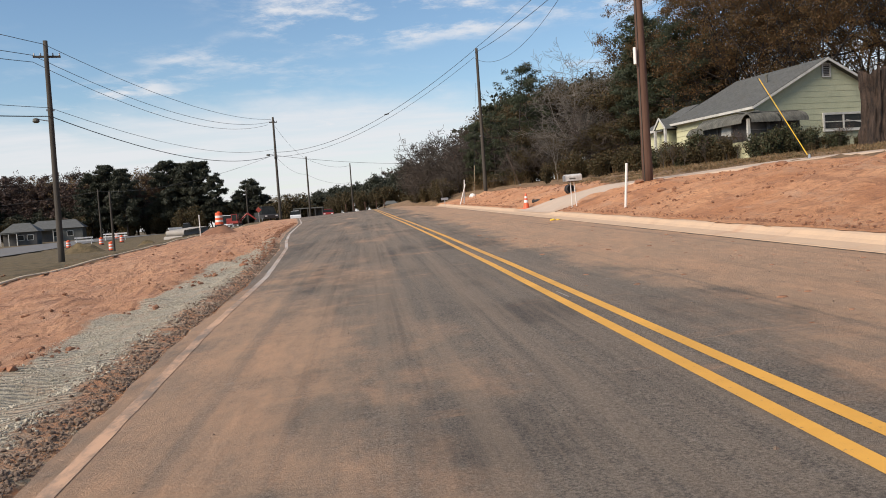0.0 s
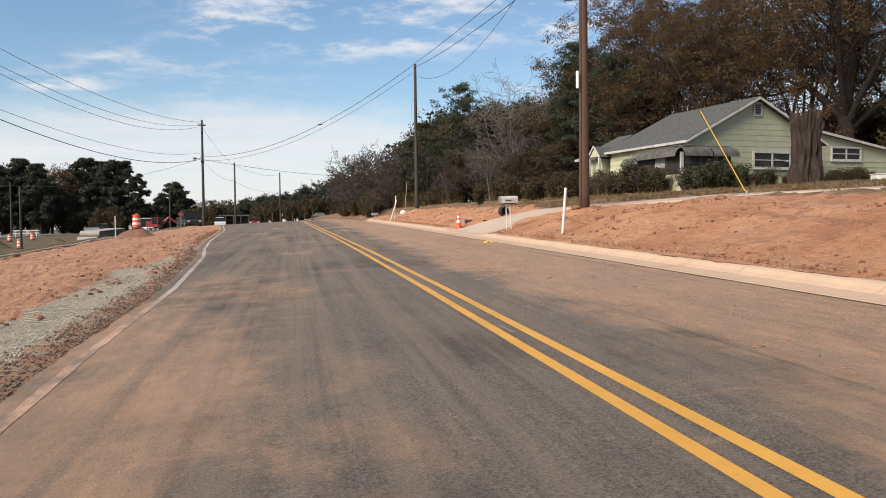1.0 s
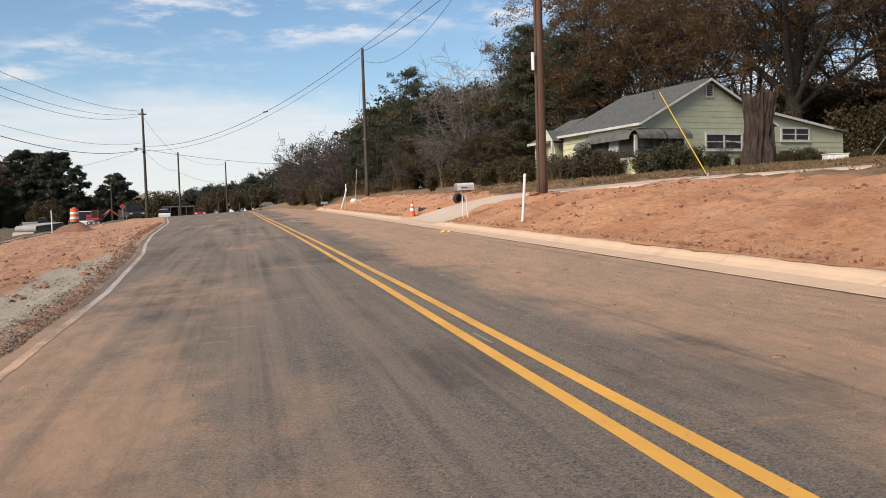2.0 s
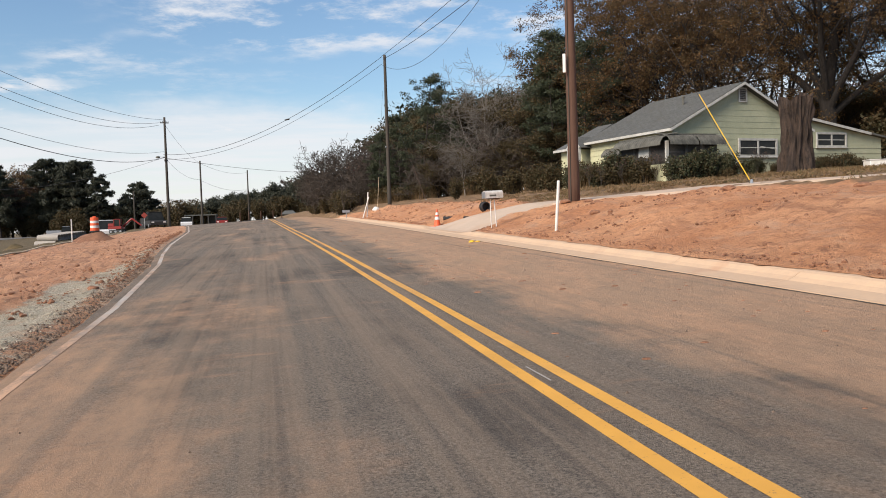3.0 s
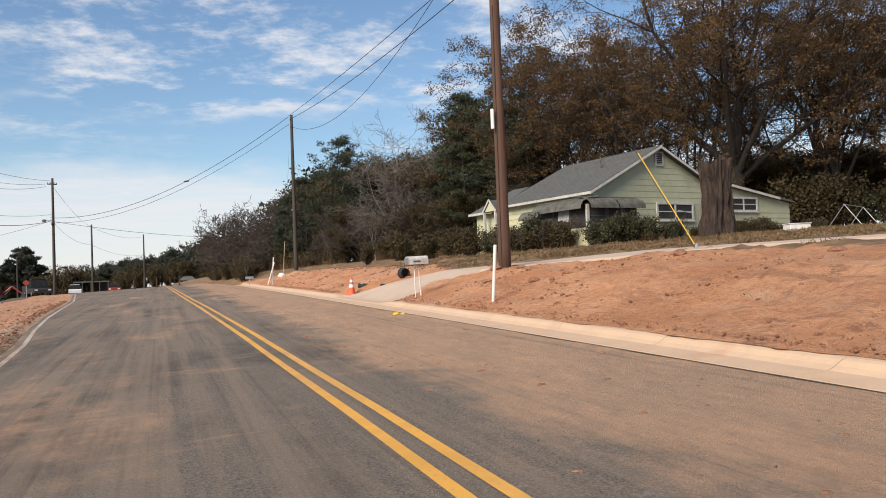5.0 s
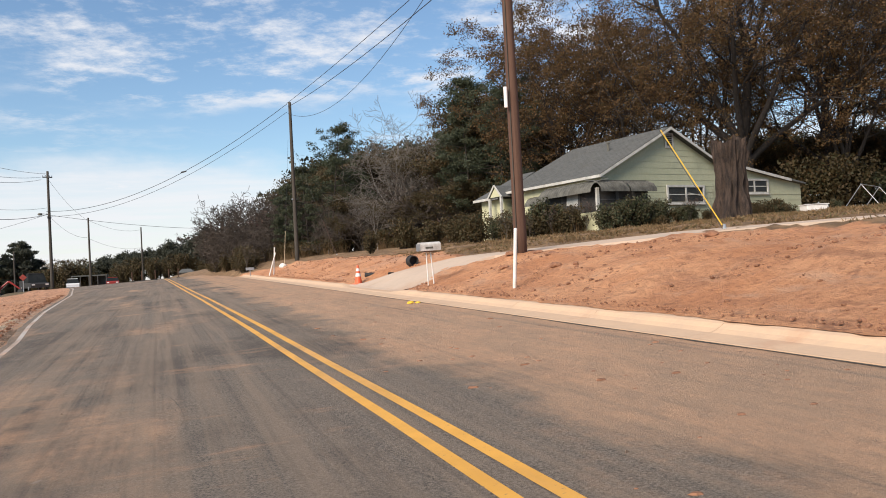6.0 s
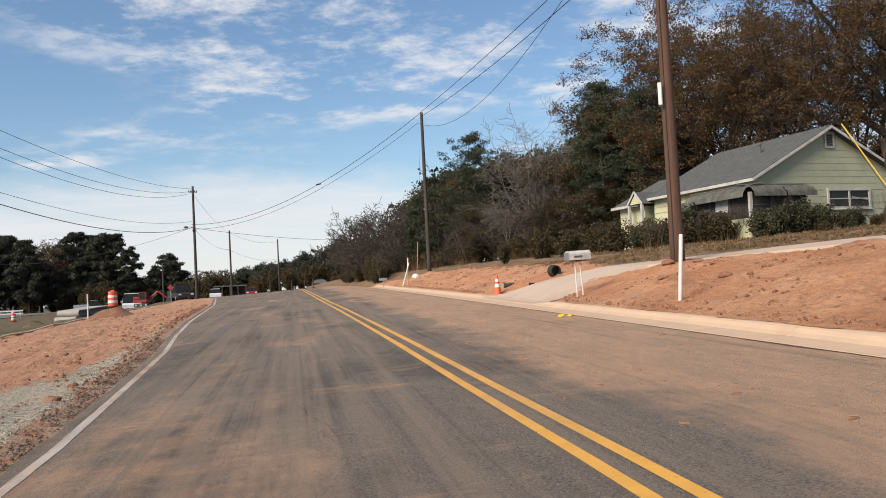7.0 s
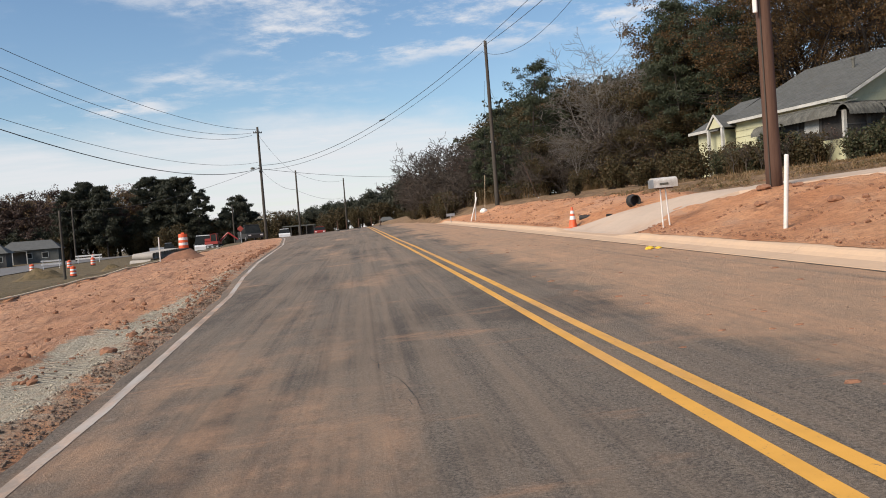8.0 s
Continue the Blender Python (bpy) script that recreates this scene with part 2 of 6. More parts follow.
M_ROAD, M_GROUND = road_material(), ground_material()
M_YELLOW = paint_line("yellow_road_paint", (0.72, 0.37, 0.06), (0.50, 0.75, 0, 0.6))
M_WHITE_LINE = paint_line("dusty_white_road_paint", (0.50, 0.455, 0.40), (0.40, 0.62, 0.0, 0.8), True)
M_KERB = plain("dusty_concrete", (0.58, 0.405, 0.26), (0.50, 0.355, 0.24), 1.6, 0.9, relief=0.4, dirt=(0.45, 0.255, 0.155))
M_DRIVE = plain("pale_concrete", (0.52, 0.40, 0.30), (0.44, 0.345, 0.265), 0.8, 0.9, relief=0.3, dirt=(0.42, 0.275, 0.18))
M_POLE = plain("weathered_pole_wood", (0.07, 0.034, 0.021), (0.115, 0.06, 0.038), 3.0, 0.85, stretch=(3, 3, 0.12), relief=0.6)
M_POLE_GREY = plain("grey_pole_wood", (0.035, 0.03, 0.024), (0.075, 0.063, 0.05), 3.0, 0.9, stretch=(3, 3, 0.12), relief=0.6)
M_STAKE = plain("white_plastic", (0.74, 0.72, 0.68), (0.62, 0.59, 0.54), 5, 0.5, relief=0.05, dirt=(0.5, 0.38, 0.28))
M_MAILBOX = plain("rust_streaked_white_tin", (0.60, 0.58, 0.54), (0.40, 0.37, 0.33), 6, 0.55, relief=0.1, dirt=(0.10, 0.075, 0.055))
M_WIRE = plain("black_cable", (0.018, 0.018, 0.02), (0.03, 0.03, 0.032), 4, 0.6, relief=0)
M_STEEL = plain("galvanised_steel", (0.42, 0.43, 0.44), (0.30, 0.31, 0.32), 8, 0.45, 0.7, relief=0.05)
M_YPLASTIC = plain("yellow_plastic", (0.78, 0.50, 0.03), (0.66, 0.42, 0.03), 5, 0.5, relief=0.05)
M_ORANGE = plain("orange_plastic", (0.75, 0.115, 0.03), (0.62, 0.09, 0.03), 5, 0.5, relief=0.05, dirt=(0.5, 0.2, 0.1))
M_REFLECT = plain("reflective_white_band", (0.75, 0.73, 0.70), (0.62, 0.6, 0.57), 8, 0.4, relief=0.05)
M_BLACK = plain("black_rubber", (0.015, 0.015, 0.016), (0.035, 0.033, 0.03), 8, 0.7, relief=0.1)
M_SIDING = plain("pale_green_siding", (0.40, 0.405, 0.275), (0.33, 0.345, 0.23), 1.2, 0.75, relief=0.15, dirt=(0.25, 0.27, 0.19))
# the pale green siding again, with the sunlight put into its colour
M_SIDING_SUNLIT = plain("sunlit_green_siding", (0.53, 0.52, 0.33), (0.44, 0.435, 0.275), 1.2, 0.75, relief=0.15, dirt=(0.33, 0.32, 0.22))
M_TRIM = plain("worn_white_trim", (0.54, 0.53, 0.49), (0.36, 0.355, 0.32), 3, 0.7, relief=0.15, dirt=(0.3, 0.29, 0.26))
M_ROOF = plain("grey_shingles", (0.115, 0.118, 0.112), (0.07, 0.073, 0.07), 2.2, 0.9, stretch=(1, 1, 3), relief=0.7, dirt=(0.085, 0.082, 0.07), distance=0.03)
M_AWNING = plain("grey_metal_awning", (0.15, 0.145, 0.12), (0.055, 0.053, 0.044), 3, 0.7, 0.1, relief=0.15, dirt=(0.07, 0.065, 0.05))
M_GLASS = plain("dark_window_glass", (0.014, 0.016, 0.016), (0.03, 0.032, 0.031), 1.5, 0.2, relief=0)
M_GLASS.node_tree.nodes["Principled BSDF"].inputs["Specular IOR Level"].default_value = 0.12
M_SCREEN = plain("dark_porch_screen", (0.022, 0.02, 0.018), (0.05, 0.045, 0.04), 4, 0.8, relief=0.1)
# tone set below real bark so that the limbs look backlit
M_BARK = plain("backlit_bark", (0.015, 0.012, 0.010), (0.040, 0.032, 0.026), 4, 0.95, stretch=(2, 2, 0.4), relief=0.9, distance=0.03)
M_BARK_PALE = plain("pale_grey_bark", (0.12, 0.106, 0.092), (0.20, 0.18, 0.155), 4, 0.9, stretch=(2, 2, 0.4), relief=0.5)
M_BRUSH = plain("grey_brown_twigs", (0.045, 0.035, 0.028), (0.09, 0.072, 0.057), 4, 0.95, stretch=(2, 2, 0.4), relief=0.5)
M_STUMP = plain("dead_stump_wood", (0.14, 0.092, 0.066), (0.014, 0.010, 0.008), 2.4, 0.95, stretch=(3, 3, 0.5), relief=1.0, distance=0.12, dirt=(0.022, 0.016, 0.013))
M_STONE = plain("grey_crushed_stone", (0.29, 0.255, 0.19), (0.54, 0.48, 0.375), 4, 0.9, relief=0.4)
M_CLOD = plain("clay_clod", (0.165, 0.078, 0.044), (0.31, 0.152, 0.085), 3, 0.95, relief=0.6)
M_BERM = plain("dark_stony_earth", (0.085, 0.058, 0.043), (0.25, 0.175, 0.12), 5, 0.95, relief=0.6)
M_PIPE = plain("concrete_pipe", (0.36, 0.33, 0.29), (0.27, 0.25, 0.225), 2, 0.9, relief=0.3)
M_SIDE_ROAD = plain("grey_side_road", (0.17, 0.165, 0.155), (0.12, 0.115, 0.11), 0.6, 0.9, relief=0.2, dirt=(0.2, 0.165, 0.13))
M_SIGN = plain("faded_orange_sign", (0.28, 0.04, 0.025), (0.22, 0.035, 0.022), 3, 0.5, relief=0)
M_WATTLE = plain("straw_netting", (0.66, 0.53, 0.37), (0.50, 0.39, 0.26), 6, 0.95, relief=0.15)
M_RED = plain("red_machine_paint", (0.28, 0.022, 0.016), (0.20, 0.018, 0.013), 3, 0.45, relief=0.05)
# far wall tone lowered to hold the shadow under the trees
M_FAR_WALL = plain("pale_house_wall", (0.12, 0.122, 0.11), (0.07, 0.073, 0.066), 1, 0.8, relief=0.1)
M_DARK_WALL = plain("dim_porch_wall", (0.09, 0.085, 0.08), (0.06, 0.058, 0.055), 1, 0.9, relief=0.1)
M_SILVER = plain("silver_car_paint", (0.42, 0.43, 0.45), (0.38, 0.39, 0.41), 2, 0.35, 0.3, relief=0)
M_WHITE_CAR = plain("white_car_paint", (0.72, 0.72, 0.72), (0.66, 0.66, 0.66), 2, 0.3, relief=0)
L_OAK = leaf_material("russet_oak_leaves", [(0.10, 0.053, 0.019), (0.165, 0.088, 0.030), (0.088, 0.068, 0.026), (0.22, 0.118, 0.042), (0.066, 0.056, 0.022)], 0.45)
L_PINE = leaf_material("pine_needles", [(0.034, 0.046, 0.024), (0.062, 0.078, 0.036), (0.043, 0.055, 0.03), (0.095, 0.095, 0.046)], 0.3)
L_FAR = leaf_material("distant_evergreen_leaves", [(0.028, 0.034, 0.021), (0.05, 0.057, 0.033), (0.036, 0.04, 0.026), (0.068, 0.062, 0.037)], 0.2)
# brown leaves, lightened towards purple to put distance haze into the tones
L_BROWN = leaf_material("withered_leaves", [(0.072, 0.046, 0.036), (0.11, 0.072, 0.05), (0.052, 0.038, 0.03), (0.09, 0.044, 0.038)], 0.15)
L_SHRUB = leaf_material("shrub_leaves", [(0.035, 0.048, 0.02), (0.06, 0.07, 0.03), (0.11, 0.08, 0.038), (0.045, 0.052, 0.024)], 0.3)
L_WOOD = leaf_material("dull_autumn_leaves", [(0.055, 0.040, 0.014), (0.088, 0.058, 0.02), (0.046, 0.048, 0.017), (0.112, 0.062, 0.022), (0.04, 0.046, 0.016)], 0.3)
L_GRASS = leaf_material("dry_grass_blades", [(0.18, 0.105, 0.045), (0.26, 0.165, 0.08), (0.13, 0.09, 0.036), (0.09, 0.082, 0.03)], 0.2)

# ---- plan and heights ----
RISE, CROSS = 0.0193, 0.0445
LEFT_EDGE = [(-60, -1.6), (4, -1.74), (6.2, -1.81), (10, -1.96), (14, -2.02), (17, -2.08), (20.5, -2.26), (25, -2.51), (28, -2.68), (34, -3.24), (43, -3.9), (66, -5.0), (90, -7.0), (120, -10.5), (200, -22), (420, -60)]
KERB = [(-60, 6.12), (50, 6.2), (70, 6.15), (90, 5.6), (120, 4.0), (200, -6), (420, -40)]
CENTRE = [(-60, 2.09), (14, 2.09), (18, 2.06), (24, 2.03), (28, 1.99), (40, 1.85), (50, 1.68), (70, 1.4), (104, 0.9), (130, -0.6), (200, -9), (420, -45)]
OUTER = [(-60, -11), (30, -11.6), (45, -12.3), (60, -12.8), (75, -12.4), (90, -11.8), (110, -13.5), (200, -26), (420, -64)]
BASIN = [(-60, -1.3), (60, -0.9), (100, -0.6), (130, 0.0), (170, 0.3), (300, -0.8), (900, -4)]
BANK = [(0, 0), (0.8, 0.2), (2.8, 0.78), (6.8, 1.22), (13, 1.58), (21, 2.0), (60, 3.0), (700, 4)]
DRIVE_NEAR = [(6.98, 29.9), (7.8, 30.3), (8.9, 30.6), (9.9, 30.3), (10.7, 29.1), (11.6, 27.4), (12.5, 25.7), (13.4, 23.9), (14.2, 22), (15, 20), (16.4, 16), (17.8, 11)]
DRIVE_FAR = [(6.98, 37.6), (8.0, 36.2), (9.2, 34.5), (10.2, 32.9), (11.3, 31.0), (12.6, 28.9), (13.8, 26.9), (14.9, 24.7), (16, 22.2), (17, 19.5), (18.4, 15.5), (19.8, 10.5)]
DRIVE = [((a + c) / 2, (b + d) / 2) for (a, b), (c, d) in zip(DRIVE_NEAR, DRIVE_FAR)]


def lerp(tab, v):
    for (a0, b0), (a1, b1) in zip(tab, tab[1:]):
        if v <= a1:
            return b0 + (b1 - b0) * max(0.0, min(1.0, (v - a0) / (a1 - a0)))
    return tab[-1][1]


def smooth(u):
    u = max(0.0, min(1.0, u))
    return u * u * (3 - 2 * u)


def profile(y):
    z = RISE * min(y, 190)
    if y > 88:
        u = min(y, 190) - 88
        z -= 0.00035 * min(u, 70) ** 2 + max(0, u - 70) * 0.049
    return z


def road_z(x, y):
    return profile(y) + CROSS * max(-14.0, min(x, 7.2))


def drive_side(x, y):
    """Distance from the driveway's middle line and how far along it is."""
    best = (1e9, 0)
    for i, ((ax, ay), (bx, by)) in enumerate(zip(DRIVE, DRIVE[1:])):
        dx, dy = bx - ax, by - ay
        u = max(0, min(1, ((x - ax) * dx + (y - ay) * dy) / (dx * dx + dy * dy)))
        d = math.hypot(x - ax - u * dx, y - ay - u * dy)
        best = min(best, (d, i + u))
    return best


def drive_half(u):
    i = min(int(u), len(DRIVE) - 2)
    h = [math.dist(DRIVE_NEAR[k], DRIVE_FAR[k]) / 2 for k in (i, i + 1)]
    return h[0] + (h[1] - h[0]) * (u - i)


def height(x, y, rough=True):
    """The ground's height, without the road's own slab."""
    xe, xk, xo = lerp(LEFT_EDGE, y), lerp(KERB, y), lerp(OUTER, y)
    z = road_z(x, y)
    if x > xk + 0.78:
        z = profile(y) + CROSS * 7.2 + 0.14 + lerp(BANK, x - xk - 0.85)
        # lowered where the driveway meets the kerb
        z -= 0.15 * smooth((y - 29.4) / 1.6) * smooth((38.4 - y) / 1.6) * (1 - smooth((x - xk - 0.8) / 1.6))
    elif x > xe - 0.24:
        return z - 0.05
    if x < xo:
        z = road_z(xo, y) + (lerp(BASIN, y) - road_z(xo, y)) * smooth((xo - x) / 9.0)
    if rough and -80 < x < 60 and y < 110:
        amp = smooth(min(x - xk - 0.8 if x > xk else xe - 0.3 - x, 1.5) / 1.5)
        p = Vector((x, y, 0))
        if x > xk:     # cross ruts on the bank
            z += amp * 0.07 * noise.noise(Vector((x * 0.7 + y * 0.5, y * 1.6 - x * 0.9, 2))) * (0.6 + noise.noise(p * 0.3))
        if x < xe:     # ruts and windrows left by the grader
            z += amp * (0.07 * noise.noise(Vector((x * 1.9, y * 0.28, 4))) + 0.05 * noise.noise(Vector((x * 4.2, y * 1.3, 8))))
        z += amp * (0.09 * noise.noise(p * 0.55) + 0.085 * noise.noise(p * 1.7) + 0.045 * noise.noise(p * 3.7) * (0.5 + noise.noise(p * 0.4 + Vector((5, 0, 0)))))
        e = xe - x
        if 0.3 < e < 1.0 and y < 70:     # loose ridge along the edge
            z += 0.09 * math.sin(math.pi * (e - 0.3) / 0.7) * (0.6 + 0.8 * noise.noise(p * 2.3)) * smooth((y + 5) / 20)
        d, u = drive_side(x, y) if x > 6 and y < 45 else (9, 0)
        if d < drive_half(u) + 0.08:
            z -= 0.05
    return z


# ---- building helpers ----


def mesh_of(name, verts, faces, material, smooth_faces=False):
    me = bpy.data.meshes.new(name)
    me.from_pydata(verts, [], faces)
    me.materials.append(material)
    if smooth_faces:
        me.polygons.foreach_set("use_smooth", [True] * len(me.polygons))
    me.update()
    return me


def place(name, me, parent=None, label="", m=None):
    ob = new(name, me)
    if parent is not None:
        ob.parent = parent
    if m is not None:
        ob.matrix_basis = m
    if label:
        ob["label"] = label
    return ob


def part(name, bm, material, parent, label="", bevel=0.0, smooth_faces=False, m=None):
    if bevel:
        bmesh.ops.bevel(bm, geom=bm.edges[:], offset=bevel, segments=1, affect="EDGES", profile=0.5)
    me = bpy.data.meshes.new(name)
    bm.to_mesh(me)
    bm.free()
    me.materials.append(material)
    if smooth_faces:
        me.polygons.foreach_set("use_smooth", [True] * len(me.polygons))
    return place(name, me, parent, label, m)


def empty(name, m, label, category, group="", kind=""):
    ob = new(name)
    ob.matrix_basis = m
    return tagged(ob, label, category, group, kind)


def box(x0, y0, z0, x1, y1, z1, bm=None, m=None):
    bm = bm or bmesh.new()
    r = bmesh.ops.create_cube(bm, size=1)
    t = Matrix.Translation(((x0 + x1) / 2, (y0 + y1) / 2, (z0 + z1) / 2)) @ Matrix.Diagonal((x1 - x0, y1 - y0, z1 - z0, 1))
    bmesh.ops.transform(bm, matrix=(m or Matrix()) @ t, verts=r["verts"])
    return bm


def lathe(profile_rz, n=16, bm=None, m=None, cap=True):
    """A turned body from (radius, height) pairs."""
    bm = bm or bmesh.new()
    m = m or Matrix()
    rings = []
    for r, z in profile_rz:
        rings.append([bm.verts.new(m @ Vector((r * math.cos(2 * math.pi * i / n), r * math.sin(2 * math.pi * i / n), z))) for i in range(n)])
    for a, b in zip(rings, rings[1:]):
        for i in range(n):
            bm.faces.new((a[i], a[(i + 1) % n], b[(i + 1) % n], b[i]))
    if cap:
        bm.faces.new(rings[0][::-1]), bm.faces.new(rings[-1])
    return bm


def tube(verts, faces, p, q, r0, r1, n=6):
    """A tapered limb added to lists of vertices and faces."""
    d = (q - p).normalized()
    s = d.cross(Vector((0.3, 0.9, 0.31))).normalized()
    t = d.cross(s)
    k = len(verts)
    for c, r in ((p, r0), (q, r1)):
        for i in range(n):
            a = 2 * math.pi * i / n
            verts.append(tuple(c + s * (r * math.cos(a)) + t * (r * math.sin(a))))
    for i in range(n):
        j = (i + 1) % n
        faces.append((k + i, k + j, k + n + j, k + n + i))


def rod(p, q, r0, r1=None, n=8, bm=None):
    bm = bm or bmesh.new()
    p, q = Vector(p), Vector(q)
    m = Matrix.Translation(p) @ (q - p).to_track_quat("Z", "Y").to_matrix().to_4x4()
    return lathe([(r0, 0), (r0 if r1 is None else r1, (q - p).length)], n, bm, m)


# ---- ground, road, kerb ----


def spaced(stops):
    """Grid lines: (from, to, step) stretches."""
    out = []
    for a, b, s in stops:
        n = max(1, round((b - a) / s))
        out += [a + (b - a) * i / n for i in range(n)]
    return out + [stops[-1][1]]


def build_ground():
    xs = spaced([(-1500, -200, 130), (-200, -60, 14), (-60, -20, 2.5), (-20, -8, 0.5), (-8, -1.4, 0.2), (-1.4, 6.4, 1.6), (6.4, 20.5, 0.22), (20.5, 32, 0.6), (32, 80, 2.5), (80, 240, 16), (240, 1500, 126)])
    ys = spaced([(-300, -40, 40), (-40, 2, 3.0), (2, 26, 0.22), (26, 46, 0.32), (46, 80, 0.9), (80, 200, 4), (200, 420, 20), (420, 3000, 258)])
    verts, clay, gravel = [], [], []
    for y in ys:
        xe, xk, xo = lerp(LEFT_EDGE, y), lerp(KERB, y), lerp(OUTER, y)
        for x in xs:
            verts.append((x, y, height(x, y)))
            # graded clay beside the road, crushed stone along the left edge
            r = x - xk - 0.8
            top = lerp([(0, 4.5), (14, 5.2), (20, 6.2), (26, 6.0), (29, 4.6), (33, 3.0), (40, 4.5), (60, 4.2), (70, 2.0), (76, 0.2)], y)
            k = smooth((xo - 0.3 - x) / -1.6) * smooth((130 - y) / 30) if x < xe else smooth((top + 0.8 - r) / 1.6) * smooth((82 - y) / 8)
            clay.append(k)
            g = 0.0
            if x < xe:
                e = xe - x
                wide = lerp([(0, 1.3), (6, 1.4), (12, 1.75), (22, 1.6), (28, 1.0), (34, 0.6), (60, 0.3)], y)
                g = smooth((wide + 0.45 - e) / 0.5) * (0.45 + 0.55 * smooth((e - 0.55) / 0.4))
            gravel.append(g)
    w = len(xs)
    faces = [(j * w + i, j * w + i + 1, j * w + w + i + 1, j * w + w + i) for j in range(len(ys) - 1) for i in range(w - 1)]
    me = mesh_of("ground", verts, faces, M_GROUND, True)
    for nm, data in (("clay", clay), ("gravel", gravel)):
        me.attributes.new(nm, "FLOAT", "POINT").data.foreach_set("value", data)
    tagged(place("ground", me), "bare red clay and dry grass ground", "ground", kind="structure")


def strip(name, left, right, ys, lift, material, cross=1, lift_edge=None):
    """A sheet that lies on the road between two lines of the plan."""
    verts, faces = [], []
    for y in ys:
        a, b = left(y), right(y)
        for i in range(cross + 1):
            x = a + (b - a) * i / cross
            verts.append((x, y, road_z(x, y) + lift))
    w = cross + 1
    faces = [(j * w + i, j * w + i + 1, j * w + w + i + 1, j * w + w + i) for j in range(len(ys) - 1) for i in range(cross)]
    if lift_edge is not None:
        k = len(verts)
        for y in ys:
            for x in (left(y) - 0.10, right(y) + 0.02):
                verts.append((x, y, road_z(x, y) + lift_edge))
        for j in range(len(ys) - 1):
            faces.append((k + 2 * j, j * w, j * w + w, k + 2 * j + 2))
            faces.append((j * w + w - 1, k + 2 * j + 1, k + 2 * j + 3, j * w + 2 * w - 1))
    return place(name, mesh_of(name, verts, faces, material))


ROAD_Y = spaced([(-40, 2, 1.0), (2, 40, 0.25), (40, 60, 1.0), (60, 200, 2.0), (200, 420, 10)])
build_ground()
tagged(strip("road", lambda y: lerp(LEFT_EDGE, y) - 0.22 + 0.06 * noise.noise(Vector((3.7, y * 0.9, 0))) + 0.04 * noise.noise(Vector((1.7, y * 3.1, 0))), lambda y: lerp(KERB, y) + 0.05, ROAD_Y, 0.0, M_ROAD, 12, -0.09),
       "grey asphalt road with patches of red dust", "road", kind="structure")
for off in (0.0, 0.275):
    tagged(strip("lane_line", lambda y: lerp(CENTRE, y) - 0.055 + off, lambda y: lerp(CENTRE, y) + 0.055 + off, ROAD_Y, 0.004, M_YELLOW),
           "solid yellow line of the double centre marking", "road marking", "centre lines", "structure")
tagged(strip("edge_line", lambda y: lerp(LEFT_EDGE, y) - 0.055 - 0.012 * noise.noise(Vector((4.1, y * 2.3, 0))), lambda y: lerp(LEFT_EDGE, y) + 0.055 + 0.012 * noise.noise(Vector((9.1, y * 2.3, 0))), spaced([(-40, 3, 1.0), (3, 40, 0.2), (40, 200, 2.0), (200, 420, 10)]), 0.004, M_WHITE_LINE),
       "dusty white line along the road's edge", "road marking", kind="structure")

SEAM_Y = spaced([(-20, 72, 0.25)])
tagged(strip("gutter_seam", lambda y: lerp(KERB, y) - 0.012 - 0.035 * max(0.0, noise.noise(Vector((1.3, y * 1.1, 0))) + 0.25), lambda y: lerp(KERB, y) + 0.019, SEAM_Y, 0.005, M_POLE_GREY),
       "dark seam between asphalt and gutter", "seam", kind="structure")


def build_kerb():
    kerb = empty("kerb", Matrix(), "dusty concrete kerb and gutter beside the road", "kerb", kind="structure")
    prof = [(0.0, -0.12), (0.0, 0.015), (0.42, 0.035), (0.52, 0.075), (0.60, 0.125), (0.66, 0.145), (0.80, 0.150), (0.82, -0.12)]
    y, step = -30.0, 3.05
    while y < 72:
        verts, faces = [], []
        rows = 4
        for j in range(rows + 1):
            yy = y + 0.006 + (step - 0.012) * j / rows
            x0 = lerp(KERB, yy) + 0.02
            drop = smooth((yy - 29.6) / 1.6) * smooth((38.2 - yy) / 1.6)     # lowered at the driveway
            for dx, dz in prof:
                if dz > 0.05:
                    dz = dz * (1 - drop) + 0.06 * drop
                verts.append((x0 + dx, yy, road_z(x0, yy) + dz + CROSS * 0.3 * dx))
        w = len(prof)
        faces = [(j * w + i, j * w + i + 1, j * w + w + i + 1, j * w + w + i) for j in range(rows) for i in range(w - 1)]
        faces += [tuple(range(w))[::-1], tuple(range(rows * w, rows * w + w))]
        place("kerb_section", mesh_of("kerb_section", verts, faces, M_KERB), kerb)
        y += step


